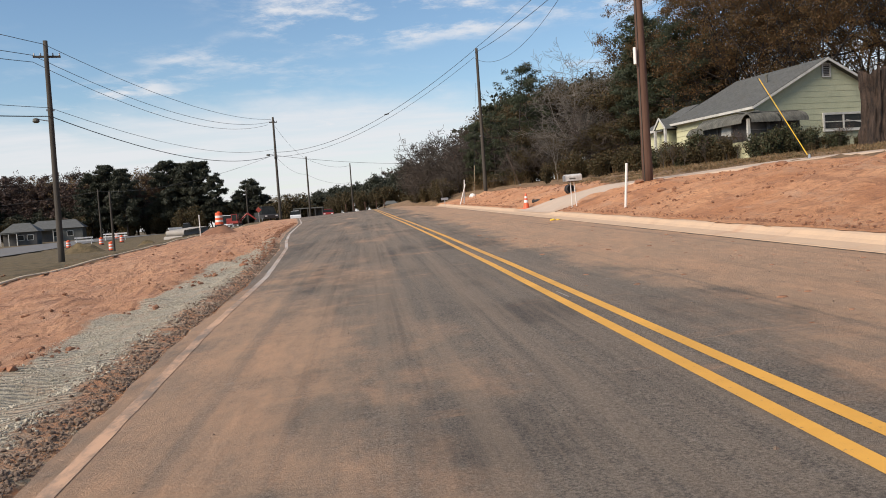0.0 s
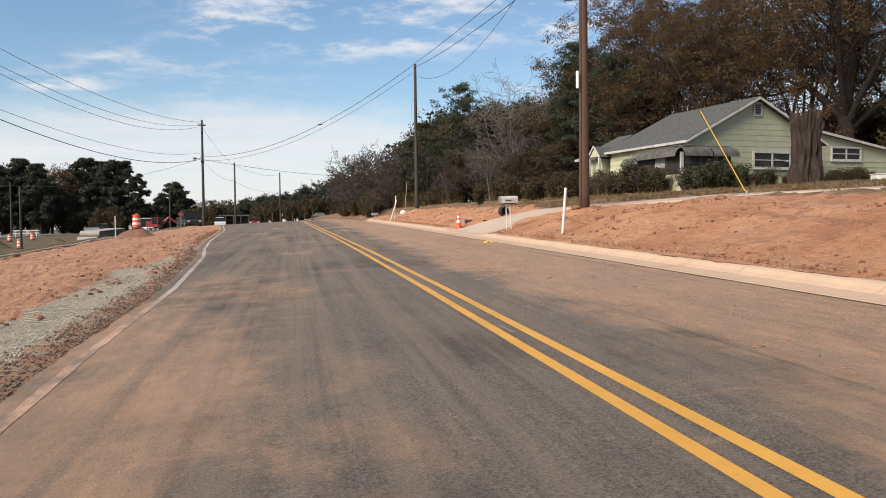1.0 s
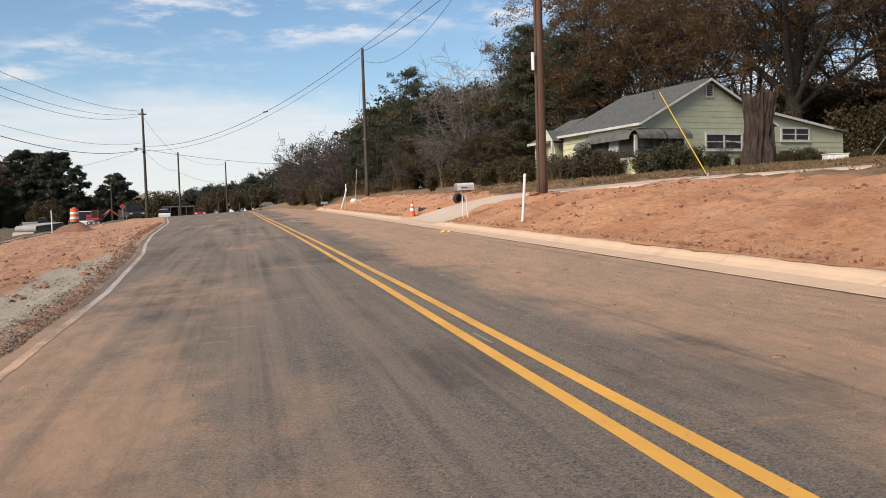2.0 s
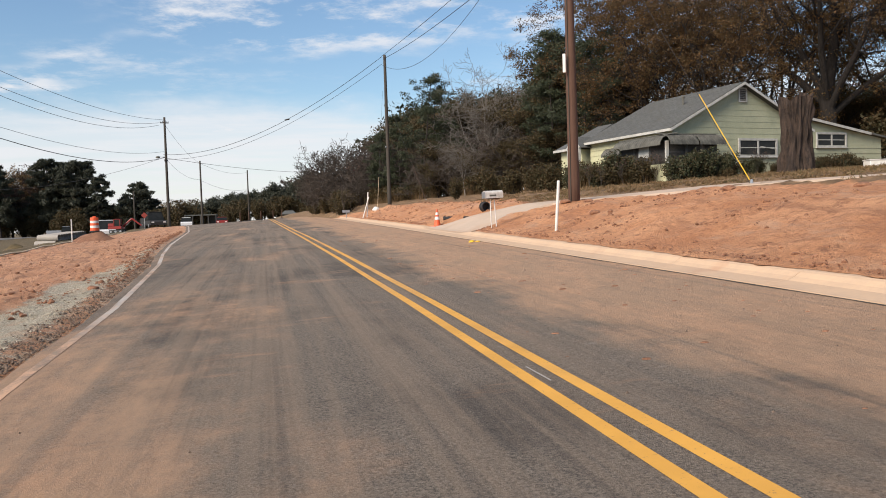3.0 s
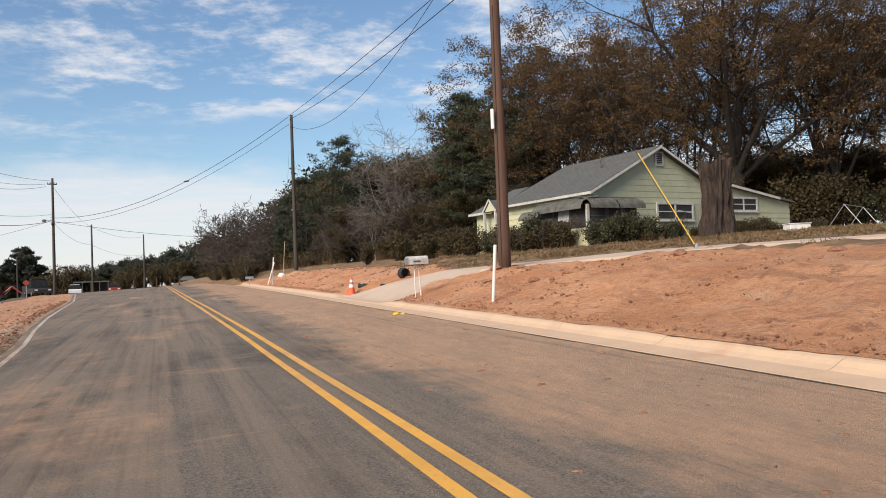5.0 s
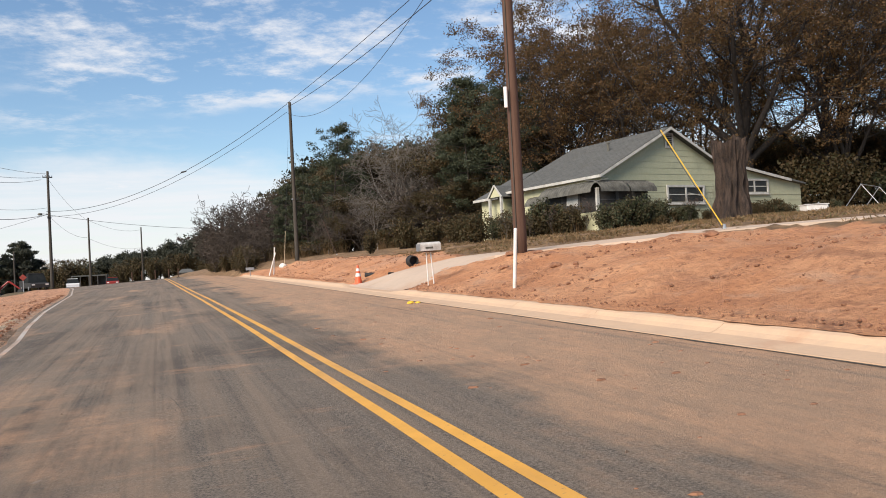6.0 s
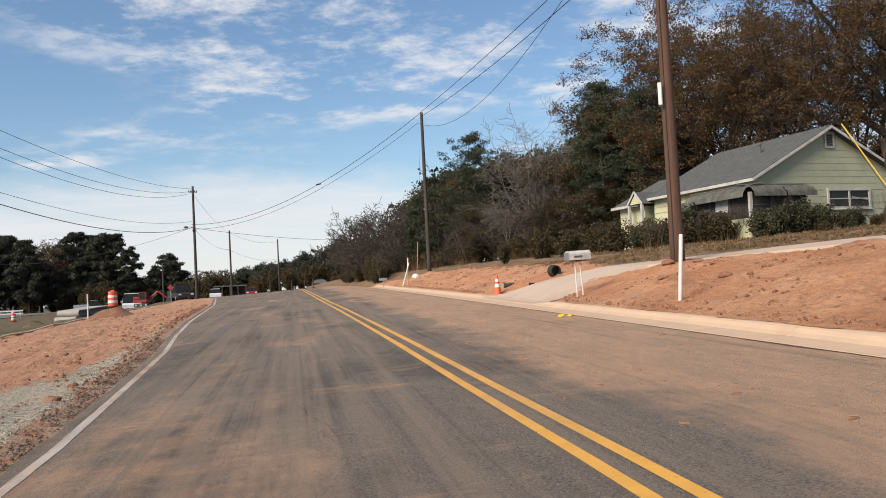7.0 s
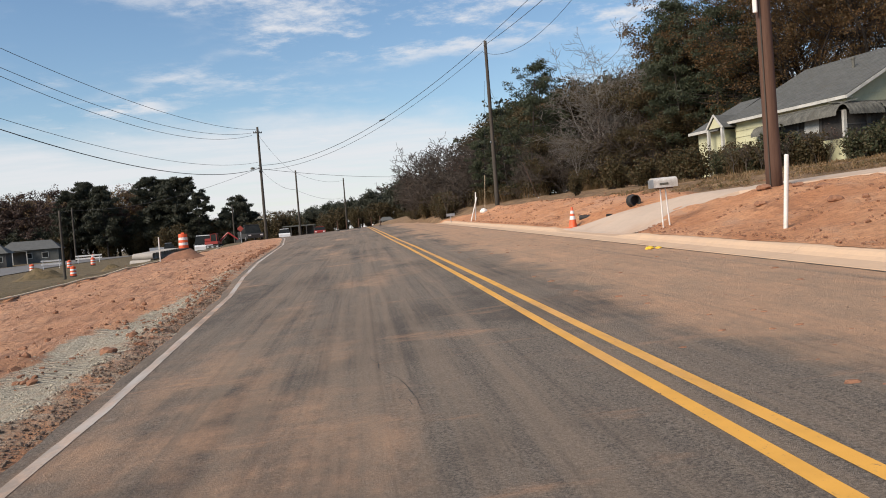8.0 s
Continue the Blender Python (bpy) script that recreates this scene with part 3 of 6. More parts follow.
def build_drive():
    verts, faces, w = [], [], 9
    rows = []
    for i in range(len(DRIVE_NEAR) - 1):
        for s in range(4):
            u = s / 4
            rows.append([Vector(t[i]).lerp(Vector(t[i + 1]), u) for t in (DRIVE_NEAR, DRIVE_FAR)])
    for a, b in rows:
        for j in range(w):
            p = a.lerp(b, j / (w - 1))
            verts.append((p.x, p.y, height(p.x, p.y, False) + 0.02))
    n = len(rows)
    faces = [(i * w + j + 1, i * w + j, i * w + w + j, i * w + w + j + 1) for i in range(n - 1) for j in range(w - 1)]
    k = len(verts)
    verts += [(x, y, z - 0.14) for x, y, z in verts]
    for i in range(n - 1):
        faces.append((i * w, k + i * w, k + i * w + w, i * w + w))
        faces.append((i * w + w - 1, i * w + 2 * w - 1, k + i * w + 2 * w - 1, k + i * w + w - 1))
    tagged(place("driveway", mesh_of("driveway", verts, faces, M_DRIVE)), "pale concrete driveway curving up to the house", "driveway", kind="structure")


def clay_lip(y0, y1):
    """Loose clay that laps ragged over the back of the kerb."""
    ys = spaced([(y0, y1, 0.09)])
    verts, faces, w = [], [], 4
    for y in ys:
        xk = lerp(KERB, y) + 0.02
        top = road_z(xk, y) + 0.150 + CROSS * 0.21
        lap = 0.72 - 0.16 * max(-0.3, noise.noise(Vector((2.2, y * 0.55, 6))) + 0.6 * noise.noise(Vector((5.2, y * 2.4, 1))))
        tip = smooth((y - y0) / 0.6) * smooth((y1 - y) / 0.6)
        for dx, dz in ((lap, 0.004), (lap + 0.05, 0.018), (0.86, 0.035), (1.25, 0.0)):
            x = xk + dx
            z = top + dz if dx < 1.2 else height(x, y) + 0.004
            verts.append((x, y, z - 0.05 * (1 - tip)))
    faces = [(j * w + i, j * w + i + 1, j * w + w + i + 1, j * w + w + i) for j in range(len(ys) - 1) for i in range(w - 1)]
    me = mesh_of("clay_lip", verts, faces, M_GROUND, True)
    me.attributes.new("clay", "FLOAT", "POINT").data.foreach_set("value", [1.0] * len(verts))
    me.attributes.new("gravel", "FLOAT", "POINT").data.foreach_set("value", [-1.0] * len(verts))
    tagged(place("clay_lip", me), "loose red clay lapping over the kerb's back", "clay", kind="structure")


build_kerb()
build_drive()
clay_lip(2.0, 29.2)
clay_lip(38.6, 64.0)

# ---- vegetation ----
RNG = random.Random(7)


def leaf_cards(centres, spread, count, size, flat=0.0, seed=0, droop=0.0, long=1.6):
    """Many small bent leaf blades scattered round the given points: vertices and faces."""
    rng = np.random.default_rng(seed)
    c = np.repeat(np.array(centres, dtype=float), count, axis=0)
    n = len(c)
    off = rng.normal(size=(n, 3))
    off /= np.linalg.norm(off, axis=1)[:, None] + 1e-9
    off *= (rng.random(n) ** 0.5)[:, None] * spread
    off[:, 2] *= 1 - flat
    c = c + off
    a = rng.normal(size=(n, 3))
    a /= np.linalg.norm(a, axis=1)[:, None]
    b = np.cross(a, rng.normal(size=(n, 3)))
    b /= np.linalg.norm(b, axis=1)[:, None] + 1e-9
    s = (size * (0.6 + 0.8 * rng.random(n)))[:, None]
    a, b = a * s * long * 0.5, b * s * 0.5
    a[:, 2] -= droop * s[:, 0]
    v = np.stack([c - a, c + b * 0.9, c + a, c - b * 0.9], axis=1).reshape(-1, 3)
    f = np.arange(4 * n).reshape(-1, 4)
    return v.tolist(), f.tolist()


def branching(height_m, spread, rng, start=0.25, levels=4, kids=4, up=0.35, r0=0.35, lean=0.05, wander=0.12):
    """A trunk with limbs: vertices, faces and the ends of its twigs."""
    verts, faces, tips = [], [], []

    def limb(p, d, length, r, level):
        steps = 4 if level < 2 else 2
        for i in range(steps):
            d = (d + Vector((rng.gauss(0, wander), rng.gauss(0, wander), rng.gauss(0, wander * 0.6) + 0.02))).normalized()
            q = p + d * (length / steps)
            r1 = r * (0.86 if level < 2 else 0.74)
            tube(verts, faces, p, q, r, r1, 7 if level == 0 else (5 if level < 3 else 3))
            p, r = q, r1
            if level < levels and (level > 0 or i >= 1):
                for _ in range(kids if i == steps - 1 else max(1, kids - 2)):
                    a = rng.uniform(0, 6.283)
                    side = Vector((math.cos(a), math.sin(a), 0))
                    e = (d * rng.uniform(0.25, 0.8) + side * rng.uniform(0.6, 1.1) * spread + Vector((0, 0, up * rng.uniform(0.2, 1.2)))).normalized()
                    limb(p, e, length * rng.uniform(0.5, 0.78), r * rng.uniform(0.5, 0.72), level + 1)
            if level >= levels - 1:
                tips.append(tuple(p))

    limb(Vector((0, 0, -0.3)), Vector((lean, -lean, 1)).normalized(), height_m * (start + 0.2), r0, 0)
    return verts, faces, tips


def tree(name, label, trunk_mesh, crown_mesh, m, category="tree", group=""):
    t = empty(name, m, label, category, group)
    place("trunk", trunk_mesh, t)
    if crown_mesh:
        place("crown", crown_mesh, t)
    return t


def oak_meshes(seed, tall, dense, leaf=0.22, mat=None, low=0.25, puff=0.05, tufts=820):
    rng = random.Random(seed)
    v, f, tips = branching(tall, 1.0, rng, 0.22, 4, 4, 0.42, tall * 0.021)
    top = max(p[2] for p in tips)
    s = tall / top
    v, tips = [(x * s, y * s, z * s) for x, y, z in v], [(x * s, y * s, z * s) for x, y, z in tips]
    tips = [t for t in tips if t[2] > tall * low]
    keep = rng.sample(tips, min(len(tips), tufts))
    lv, lf = leaf_cards(keep, tall * puff, dense, leaf, 0.45, seed)
    return mesh_of("trunk", v, f, M_BARK, True), mesh_of("crown", lv, lf, mat or L_OAK)


def spreading(seed, tall, fork=0.3, mains=6, open_deg=(18, 55), reach=0.62, kids=(7, 6, 5), r0=None, wander=0.13, lift=0.05, thin=0.009):
    """A forked, crooked tree: vertices, faces and the points along its twigs."""
    rng = random.Random(seed)
    verts, faces, tips = [], [], []
    steps, sides = (6, 6, 4, 3), (6, 5, 4, 3)

    def aside(d, deg):
        n = d.cross(Vector((rng.gauss(0, 1), rng.gauss(0, 1), rng.gauss(0, 1)))).normalized()
        return (d * math.cos(radians(deg)) + n * math.sin(radians(deg))).normalized()

    def limb(p, d, length, r, level):
        n = steps[level]
        for i in range(n):
            w = wander * (0.8 + 0.5 * level)
            d = (d + Vector((rng.gauss(0, w), rng.gauss(0, w), rng.gauss(0, w * 0.7) + lift * (1.0 if level < 2 else 0.3)))).normalized()
            q = p + d * (length / n)
            r1 = max(r * (0.84 if level < 2 else 0.76), thin)
            tube(verts, faces, p, q, r, r1, sides[level])
            p, r = q, r1
            if level < 3 and i >= 1:
                share = kids[level] / (n - 1)
                for _ in range(int(share) + (rng.random() < share % 1)):
                    e = aside(d, rng.uniform(28, 68))
                    e.z = e.z * 0.7 - (0.12 if i < n / 2 else -0.08)
                    limb(p, e.normalized(), length * rng.uniform(0.36, 0.6) * (1.2 - 0.4 * i / n), r * rng.uniform(0.38, 0.6), level + 1)
            if level == 3 or (level == 2 and i == n - 1):
                tips.append(tuple(p))

    r0 = r0 or tall * 0.021
    p, d, r = Vector((0, 0, -0.3)), Vector((0, 0, 1)), r0 * 1.35
    for i in range(5):
        d = (d + Vector((rng.gauss(0, 0.04), rng.gauss(0, 0.04), 0))).normalized()
        q = p + d * (tall * fork / 5)
        tube(verts, faces, p, q, r, r0 * (1.05 - 0.05 * i), 10)
        p, r = q, r0 * (1.05 - 0.05 * i)
    for k in range(mains):
        a = 6.283 * (k + rng.uniform(-0.25, 0.25)) / mains
        t = radians(rng.uniform(*open_deg) if k else open_deg[0] * 0.4)
        e = Vector((math.sin(t) * math.cos(a), math.sin(t) * math.sin(a), math.cos(t)))
        limb(p - d * (tall * fork * rng.uniform(0, 0.25)), e, tall * reach * rng.uniform(0.85, 1.1), r0 * rng.uniform(0.40, 0.58), 0)
    s = tall / max(v[2] for v in verts)
    return [(x * s, y * s, z * s) for x, y, z in verts], faces, [(x * s, y * s, z * s) for x, y, z in tips]


def crown_tree(seed, tall, leaf_mat, leaf=0.12, per=8, puff=0.5, keep=1.0, bark=None, **shape):
    """A spreading tree with small leaves in loose tufts along its twigs."""
    v, f, tips = spreading(seed, tall, **shape)
    rng = random.Random(seed + 1)
    bare = [t for t in tips if rng.random() < keep and noise.noise(Vector(t) * (2.4 / (0.12 * tall + 1))) > -0.05]
    lv, lf = leaf_cards(bare, puff, per, leaf, 0.45, seed)
    return mesh_of("trunk", v, f, bark or M_BARK, True), mesh_of("crown", lv, lf, leaf_mat)


def bare_crown(seed, tall, bark, few=0, **shape):
    v, f, tips = spreading(seed, tall, **shape)
    crown = None
    if few:
        lv, lf = leaf_cards(random.Random(seed).sample(tips, min(few, len(tips))), 0.35, 4, 0.10, 0.2, seed)
        crown = mesh_of("crown", lv, lf, L_BROWN)
    return mesh_of("trunk", v, f, bark, True), crown


def pine_meshes(seed, tall, wide, low=0.35, per=60, leaf=0.12, mat=None, whorls=13):
    """A pine with a rounded head of separate needle puffs on bare limbs."""
    rng = random.Random(seed)
    v, f, puffs = [], [], []
    p, d, r = Vector((0, 0, -0.3)), Vector((0, 0, 1)), tall * 0.015
    for i in range(16):
        d = (d + Vector((rng.gauss(0, 0.03), rng.gauss(0, 0.03), 0.1))).normalized()
        q = p + d * (tall * 0.97 / 16)
        tube(v, f, p, q, r, r * 0.9, 7)
        p, r = q, r * 0.9
        u = ((i + 1) / 16 - low) / (1 - low)
        if u < 0:
            continue
        dome = math.sqrt(max(0.05, 1 - (max(0.0, u - 0.25) / 0.78) ** 2)) * min(1.0, 0.55 + u * 1.8)
        for _ in range(rng.randint(3, 5)):
            a = rng.uniform(0, 6.283)
            e = p + Vector((math.cos(a), math.sin(a), rng.uniform(-0.05, 0.45))) * (wide * dome * rng.uniform(0.55, 1.05))
            bend = p.lerp(e, 0.5) - Vector((0, 0, 0.06 * wide))
            tube(v, f, p, bend, r * 0.45, r * 0.3, 4), tube(v, f, bend, e, r * 0.3, r * 0.12, 4)
            for k in (0.5, 0.75, 1.0):
                c = p.lerp(e, k) + Vector((rng.gauss(0, 0.16), rng.gauss(0, 0.16), rng.gauss(0, 0.10))) * wide * 0.5
                puffs.append(tuple(c))
    puffs.append(tuple(p))
    lv, lf = leaf_cards(puffs, wide * 0.165, per, leaf, 0.45, seed, 0.0, 4.5)
    return mesh_of("trunk", v, f, M_BARK, True), mesh_of("crown", lv, lf, mat or L_PINE)


def bare_meshes(seed, tall, bark, few=0):
    rng = random.Random(seed)
    v, f, tips = branching(tall, 0.62, rng, 0.2, 5, 3, 0.75, tall * 0.012, 0.03, 0.13)
    s = tall / max(p[2] for p in tips)
    v, tips = [(x * s, y * s, z * s) for x, y, z in v], [(x * s, y * s, z * s) for x, y, z in tips]
    crown = None
    if few:
        lv, lf = leaf_cards(rng.sample(tips, min(few, len(tips))), 0.4, 4, 0.13, 0.2, seed)
        crown = mesh_of("crown", lv, lf, L_BROWN)
    return mesh_of("trunk", v, f, bark, True), crown


def shrub_meshes(seed, tall, wide, mat, count=26, leaf=0.12):
    rng = random.Random(seed)
    v, f, tips = [], [], []
    for _ in range(14):
        a, r = rng.uniform(0, 6.28), wide * rng.uniform(0.1, 0.55)
        p = Vector((math.cos(a) * r * 0.3, math.sin(a) * r * 0.3, -0.1))
        q = Vector((math.cos(a) * r, math.sin(a) * r, tall * rng.uniform(0.5, 1.0)))
        tube(v, f, p, q, 0.03, 0.008, 4)
        for k in (0.35, 0.6, 0.8, 1.0):
            tips.append(tuple(p.lerp(q, k) + Vector((rng.gauss(0, 0.12), rng.gauss(0, 0.12), 0))))
    lv, lf = leaf_cards(tips, wide * 0.2, count, leaf, 0.2, seed)
    return mesh_of("trunk", v, f, M_BARK, True), mesh_of("crown", lv, lf, mat)


def stand(x, y, turn=0.0, s=1.0, sink=0.0):
    return pose(x, y, height(x, y, False) - sink, 0, 0, turn) @ Matrix.Diagonal((s, s, s, 1))


OAKS = [crown_tree(11, 25, L_OAK, 0.09, 17, 0.55, 1.0, fork=0.22, mains=7, r0=0.60, open_deg=(14, 58), kids=(9, 6, 5), wander=0.17),
        crown_tree(23, 22, L_OAK, 0.09, 13, 0.48, 0.92, fork=0.18, mains=6, r0=0.42, open_deg=(10, 46), kids=(9, 6, 5), wander=0.17),
        crown_tree(37, 17, L_OAK, 0.09, 13, 0.48, 0.92, fork=0.16, mains=6, r0=0.3, open_deg=(10, 42), kids=(8, 6, 5), wander=0.17)]
WOOD_OAKS = [oak_meshes(91, 12, 34, 0.15, L_WOOD, 0.03, 0.085), oak_meshes(93, 11, 30, 0.15, L_WOOD, 0.05, 0.085)]
FAR_OAKS = [crown_tree(41, 15, L_BROWN, 0.22, 9, 0.8, fork=0.12, open_deg=(12, 42), bark=M_BRUSH), crown_tree(43, 14, L_BROWN, 0.22, 6, 0.8, fork=0.12, open_deg=(12, 40), bark=M_BRUSH)]
YELLOW_OAK = crown_tree(47, 16, L_GRASS, 0.20, 4, 0.7, 0.7, fork=0.3, open_deg=(8, 30), bark=M_BRUSH)
PINES = [pine_meshes(51, 20, 4.2, 0.35, 75, 0.085), pine_meshes(57, 12.5, 3.4, 0.24, 62, 0.07), pine_meshes(59, 11, 3.0, 0.18, 62, 0.07)]
FAR_PINES = [pine_meshes(63, 15, 4.2, 0.18, 70, 0.17, L_FAR), pine_meshes(65, 14, 3.6, 0.28, 70, 0.17, L_FAR), pine_meshes(67, 12, 4.3, 0.16, 80, 0.17, L_FAR)]
DARK_OAK = oak_meshes(61, 12, 24, 0.32, L_FAR, 0.03, 0.11)
BRUSH = [bare_meshes(75, 6, M_BRUSH), bare_meshes(77, 5, M_BRUSH, 26)]
BARES = [bare_crown(71, 13, M_BARK_PALE, 0, fork=0.26, mains=6, open_deg=(6, 27), kids=(7, 6, 5), r0=0.17, reach=0.75, thin=0.017),
         bare_crown(73, 9, M_BRUSH, 60, fork=0.06, mains=7, open_deg=(12, 58), kids=(6, 6, 5), r0=0.09, thin=0.024),
         bare_crown(79, 8, M_BRUSH, 30, fork=0.05, mains=8, open_deg=(15, 62), kids=(6, 5, 5), r0=0.08, thin=0.024)]


def weed_meshes(seed, tall, wide):
    rng = random.Random(seed)
    v, f = [], []
    for _ in range(70):
        a, r = rng.uniform(0, 6.28), wide * rng.random() ** 0.6 * 0.5
        p = Vector((math.cos(a) * r, math.sin(a) * r, -0.05))
        q = p + Vector((rng.gauss(0, 0.16), rng.gauss(0, 0.16), tall * rng.uniform(0.45, 1.0)))
        tube(v, f, p, q, 0.012, 0.004, 3)
    tips = [v[i] for i in range(3, len(v), 6)]
    lv, lf = leaf_cards(tips, 0.22, 7, 0.07, 0.0, seed, 0.0, 2.6)
    return mesh_of("trunk", v, f, L_GRASS, True), mesh_of("crown", lv, lf, L_WOOD)


WEEDS = [weed_meshes(95, 1.3, 1.2), weed_meshes(97, 1.0, 1.5)]
SHRUBS = [shrub_meshes(81, 1.5, 1.6, L_SHRUB, 46, 0.085), shrub_meshes(83, 1.3, 1.5, L_WOOD, 44, 0.075), shrub_meshes(87, 2.6, 2.6, L_WOOD, 60, 0.11)]


def plant_trees():
    big = "broad oak tree with russet autumn leaves behind the house"
    for i, (x, y, k, s, turn) in enumerate([(39.6, 55, 0, 1.0, 0), (31.8, 57, 1, 0.9, 200), (29.0, 61, 2, 0.88, 60), (47.3, 54, 1, 1.0, 90), (50.6, 59, 0, 0.95, 140), (57, 50, 1, 1.05, 300), (34.0, 68, 2, 1.15, 20), (44.0, 68, 2, 1.2, 250), (41.5, 61, 2, 1.15, 130), (62, 60, 1, 1.0, 10), (60, 42, 2, 1.2, 180), (32.5, 70, 2, 1.05, 310)]):
        tree("oak_tree", big, *OAKS[k], stand(x, y, turn, s), group="oaks by the house")
    for i, (x, y, k, s) in enumerate([(14.8, 79, 1, 0.92), (16.6, 82, 1, 0.84), (13.2, 81, 2, 0.74), (12.0, 84, 2, 0.62), (17.8, 80, 2, 0.66), (19.4, 88, 1, 0.72), (23.6, 86, 1, 0.82), (25.6, 79, 2, 0.94), (24.4, 63, 1, 0.92), (23.2, 66, 2, 0.92), (25.4, 68, 1, 1.05), (27.0, 66, 0, 0.62), (27, 80, 0, 0.7), (30, 88, 0, 0.72), (33, 92, 0, 0.78), (26, 73, 1, 1.1)]):
        tree("pine_tree", "pine with dark green needle puffs in the wood", *PINES[k], stand(x, y, i * 51, s), group="pines in the wood")
    for i, (x, y, k, s) in enumerate([(19.0, 72.5, 0, 0.96), (21.2, 73.5, 0, 0.80), (17.0, 71.5, 0, 0.46), (23.4, 70, 1, 0.9), (8.0, 95, 1, 0.84), (9.6, 96, 1, 0.86), (6.9, 97, 2, 0.62), (11.6, 93, 1, 0.9), (9.0, 92, 2, 0.86), (7.6, 90, 2, 0.66), (11.4, 89, 1, 0.7), (13.6, 87, 2, 0.74), (10.4, 86, 2, 0.52), (16.4, 74, 2, 0.5), (19.6, 72, 1, 0.52), (21.8, 69, 2, 0.66), (14.6, 76, 2, 0.46), (6.9, 99, 1, 0.62)]):
        tree("bare_tree", "leafless grey tree with fine twigs at the wood's edge" if k == 0 else "bare brown tree with a few withered leaves", *BARES[k], stand(x, y, i * 83, s), group="bare trees")
    for i, (x, y, k, s) in enumerate([(19.5, 95, 0, 0.75), (22.5, 90, 1, 0.8), (17, 98, 0, 0.75), (26, 70, 1, 0.85), (25, 86, 0, 0.9), (29, 72, 0, 1.0), (22, 97, 1, 0.95), (27, 88, 0, 1.0), (14.0, 100, 1, 0.6), (20.2, 70, 0, 0.42), (18.0, 72.5, 1, 0.38), (22.4, 66, 1, 0.5), (24.4, 71, 0, 0.72), (15.6, 75.5, 1, 0.3), (17.2, 79, 0, 0.45)]):
        tree("young_oak", "young oak with withered brown leaves at the wood's edge", *WOOD_OAKS[k], stand(x, y, i * 41, s), group="young oaks")
    for i in range(20):
        x, y = 18 + i * 3.6, 108 + (i * 7) % 13 - i * 1.4
        me = DARK_OAK if i % 2 else WOOD_OAKS[i // 2 % 2]
        tree("wood_tree", "dark tree deep in the wood behind the house", *me, stand(x, y, i * 77, (1.0 if i < 7 else 0.78) + 0.25 * ((i * 5) % 4) / 4), group="trees deep in the wood")
    for i in range(12):
        tree("wood_tree", "dark low tree in the shade of the wood", *(DARK_OAK if i % 3 else WOOD_OAKS[0]), stand(11.5 + i * 1.7, 101 - i * 1.9 + (i * 5) % 4, i * 97, 0.40 + 0.04 * (i % 4)), group="trees deep in the wood")
    for i in range(12):
        x, y = 33 + i * 3.4, 66 + (i * 5) % 9 - i * 0.9
        me = WOOD_OAKS[i % 2]
        tree("understorey_tree", "dark low tree under the oaks", *me, stand(x, y, i * 59, 0.55 + 0.2 * ((i * 3) % 5) / 5), group="understorey trees")
    rng = random.Random(5)
    # tree line beyond the left field
    for x, s in ((-59, 0.93), (-56.4, 0.97), (-53.5, 0.9), (-50.6, 0.88), (-42.6, 0.98), (-40.2, 0.94), (-37.4, 1.0), (-34.6, 0.93), (-32.2, 0.72), (-25.2, 0.82), (-27.4, 0.62), (-23.2, 0.64), (-21.6, 0.5), (-101, 1.0), (-94, 0.95), (-84, 0.9)):
        tree("evergreen_tree", "dark dome-headed pine in the far row", *FAR_PINES[2 if x > -28 else int(-x) % 2], stand(x, 186 + rng.uniform(-3, 3), rng.uniform(0, 360), s * 1.1), group="far row of trees")
    for i in range(40):
        x = -135 + i * 2.35 + rng.uniform(-1, 1)
        s = (1.08 if x < -60 else 0.96 if x < -44 else 0.62) * rng.uniform(0.88, 1.06)
        tree("autumn_tree", "brown autumn tree in the far row", *FAR_OAKS[i % 2], stand(x, 194 + rng.uniform(-4, 8), rng.uniform(0, 360), s), group="far row of trees")
    for x, s in ((-49.8, 1.0), (-71, 0.92), (-61, 0.9), (-46.5, 0.86), (-21.6, 0.5)):
        tree("yellow_tree", "thin tree with pale yellow leaves in the far row", *YELLOW_OAK, stand(x, 196, x * 30, s), group="far row of trees")
    # dark trunks and low trees that close the row beneath its crowns
    for i in range(44):
        x = -135 + i * 2.7 + rng.uniform(-1, 1)
        tree("evergreen_tree", "dark low tree in the far row", *DARK_OAK, stand(x, 190 + rng.uniform(-2, 6), rng.uniform(0, 360), (0.66 if x < -31 else 0.6 if x < -22 else 0.42) * rng.uniform(0.85, 1.1)), group="far row of trees")
    # wooded rise beyond the crest
    for i in range(44):
        x = -75 + i * 2.6 + rng.uniform(-2, 2)
        y = 285 + rng.uniform(-20, 30) - max(0, x) * 2.2
        tall = lerp([(-80, 0.7), (-20, 0.7), (0, 0.82), (12, 1.0), (25, 1.0), (60, 1.2)], x)
        me = DARK_OAK if rng.random() < 0.8 else FAR_OAKS[i % 2]
        tree("far_tree", "dark tree on the wooded rise beyond the crest", *me, stand(x, y, rng.uniform(0, 360), tall * rng.uniform(0.9, 1.15)), group="trees beyond the crest")
    # scrub that closes the foot of the far rows
    for i in range(110):
        x = -150 + i * 1.75 + rng.uniform(-1.5, 1.5)
        y = 188 + rng.uniform(-6, 6) - max(0, (x + 45)) * 0.3 if x < -12 else 240 + rng.uniform(-8, 8)
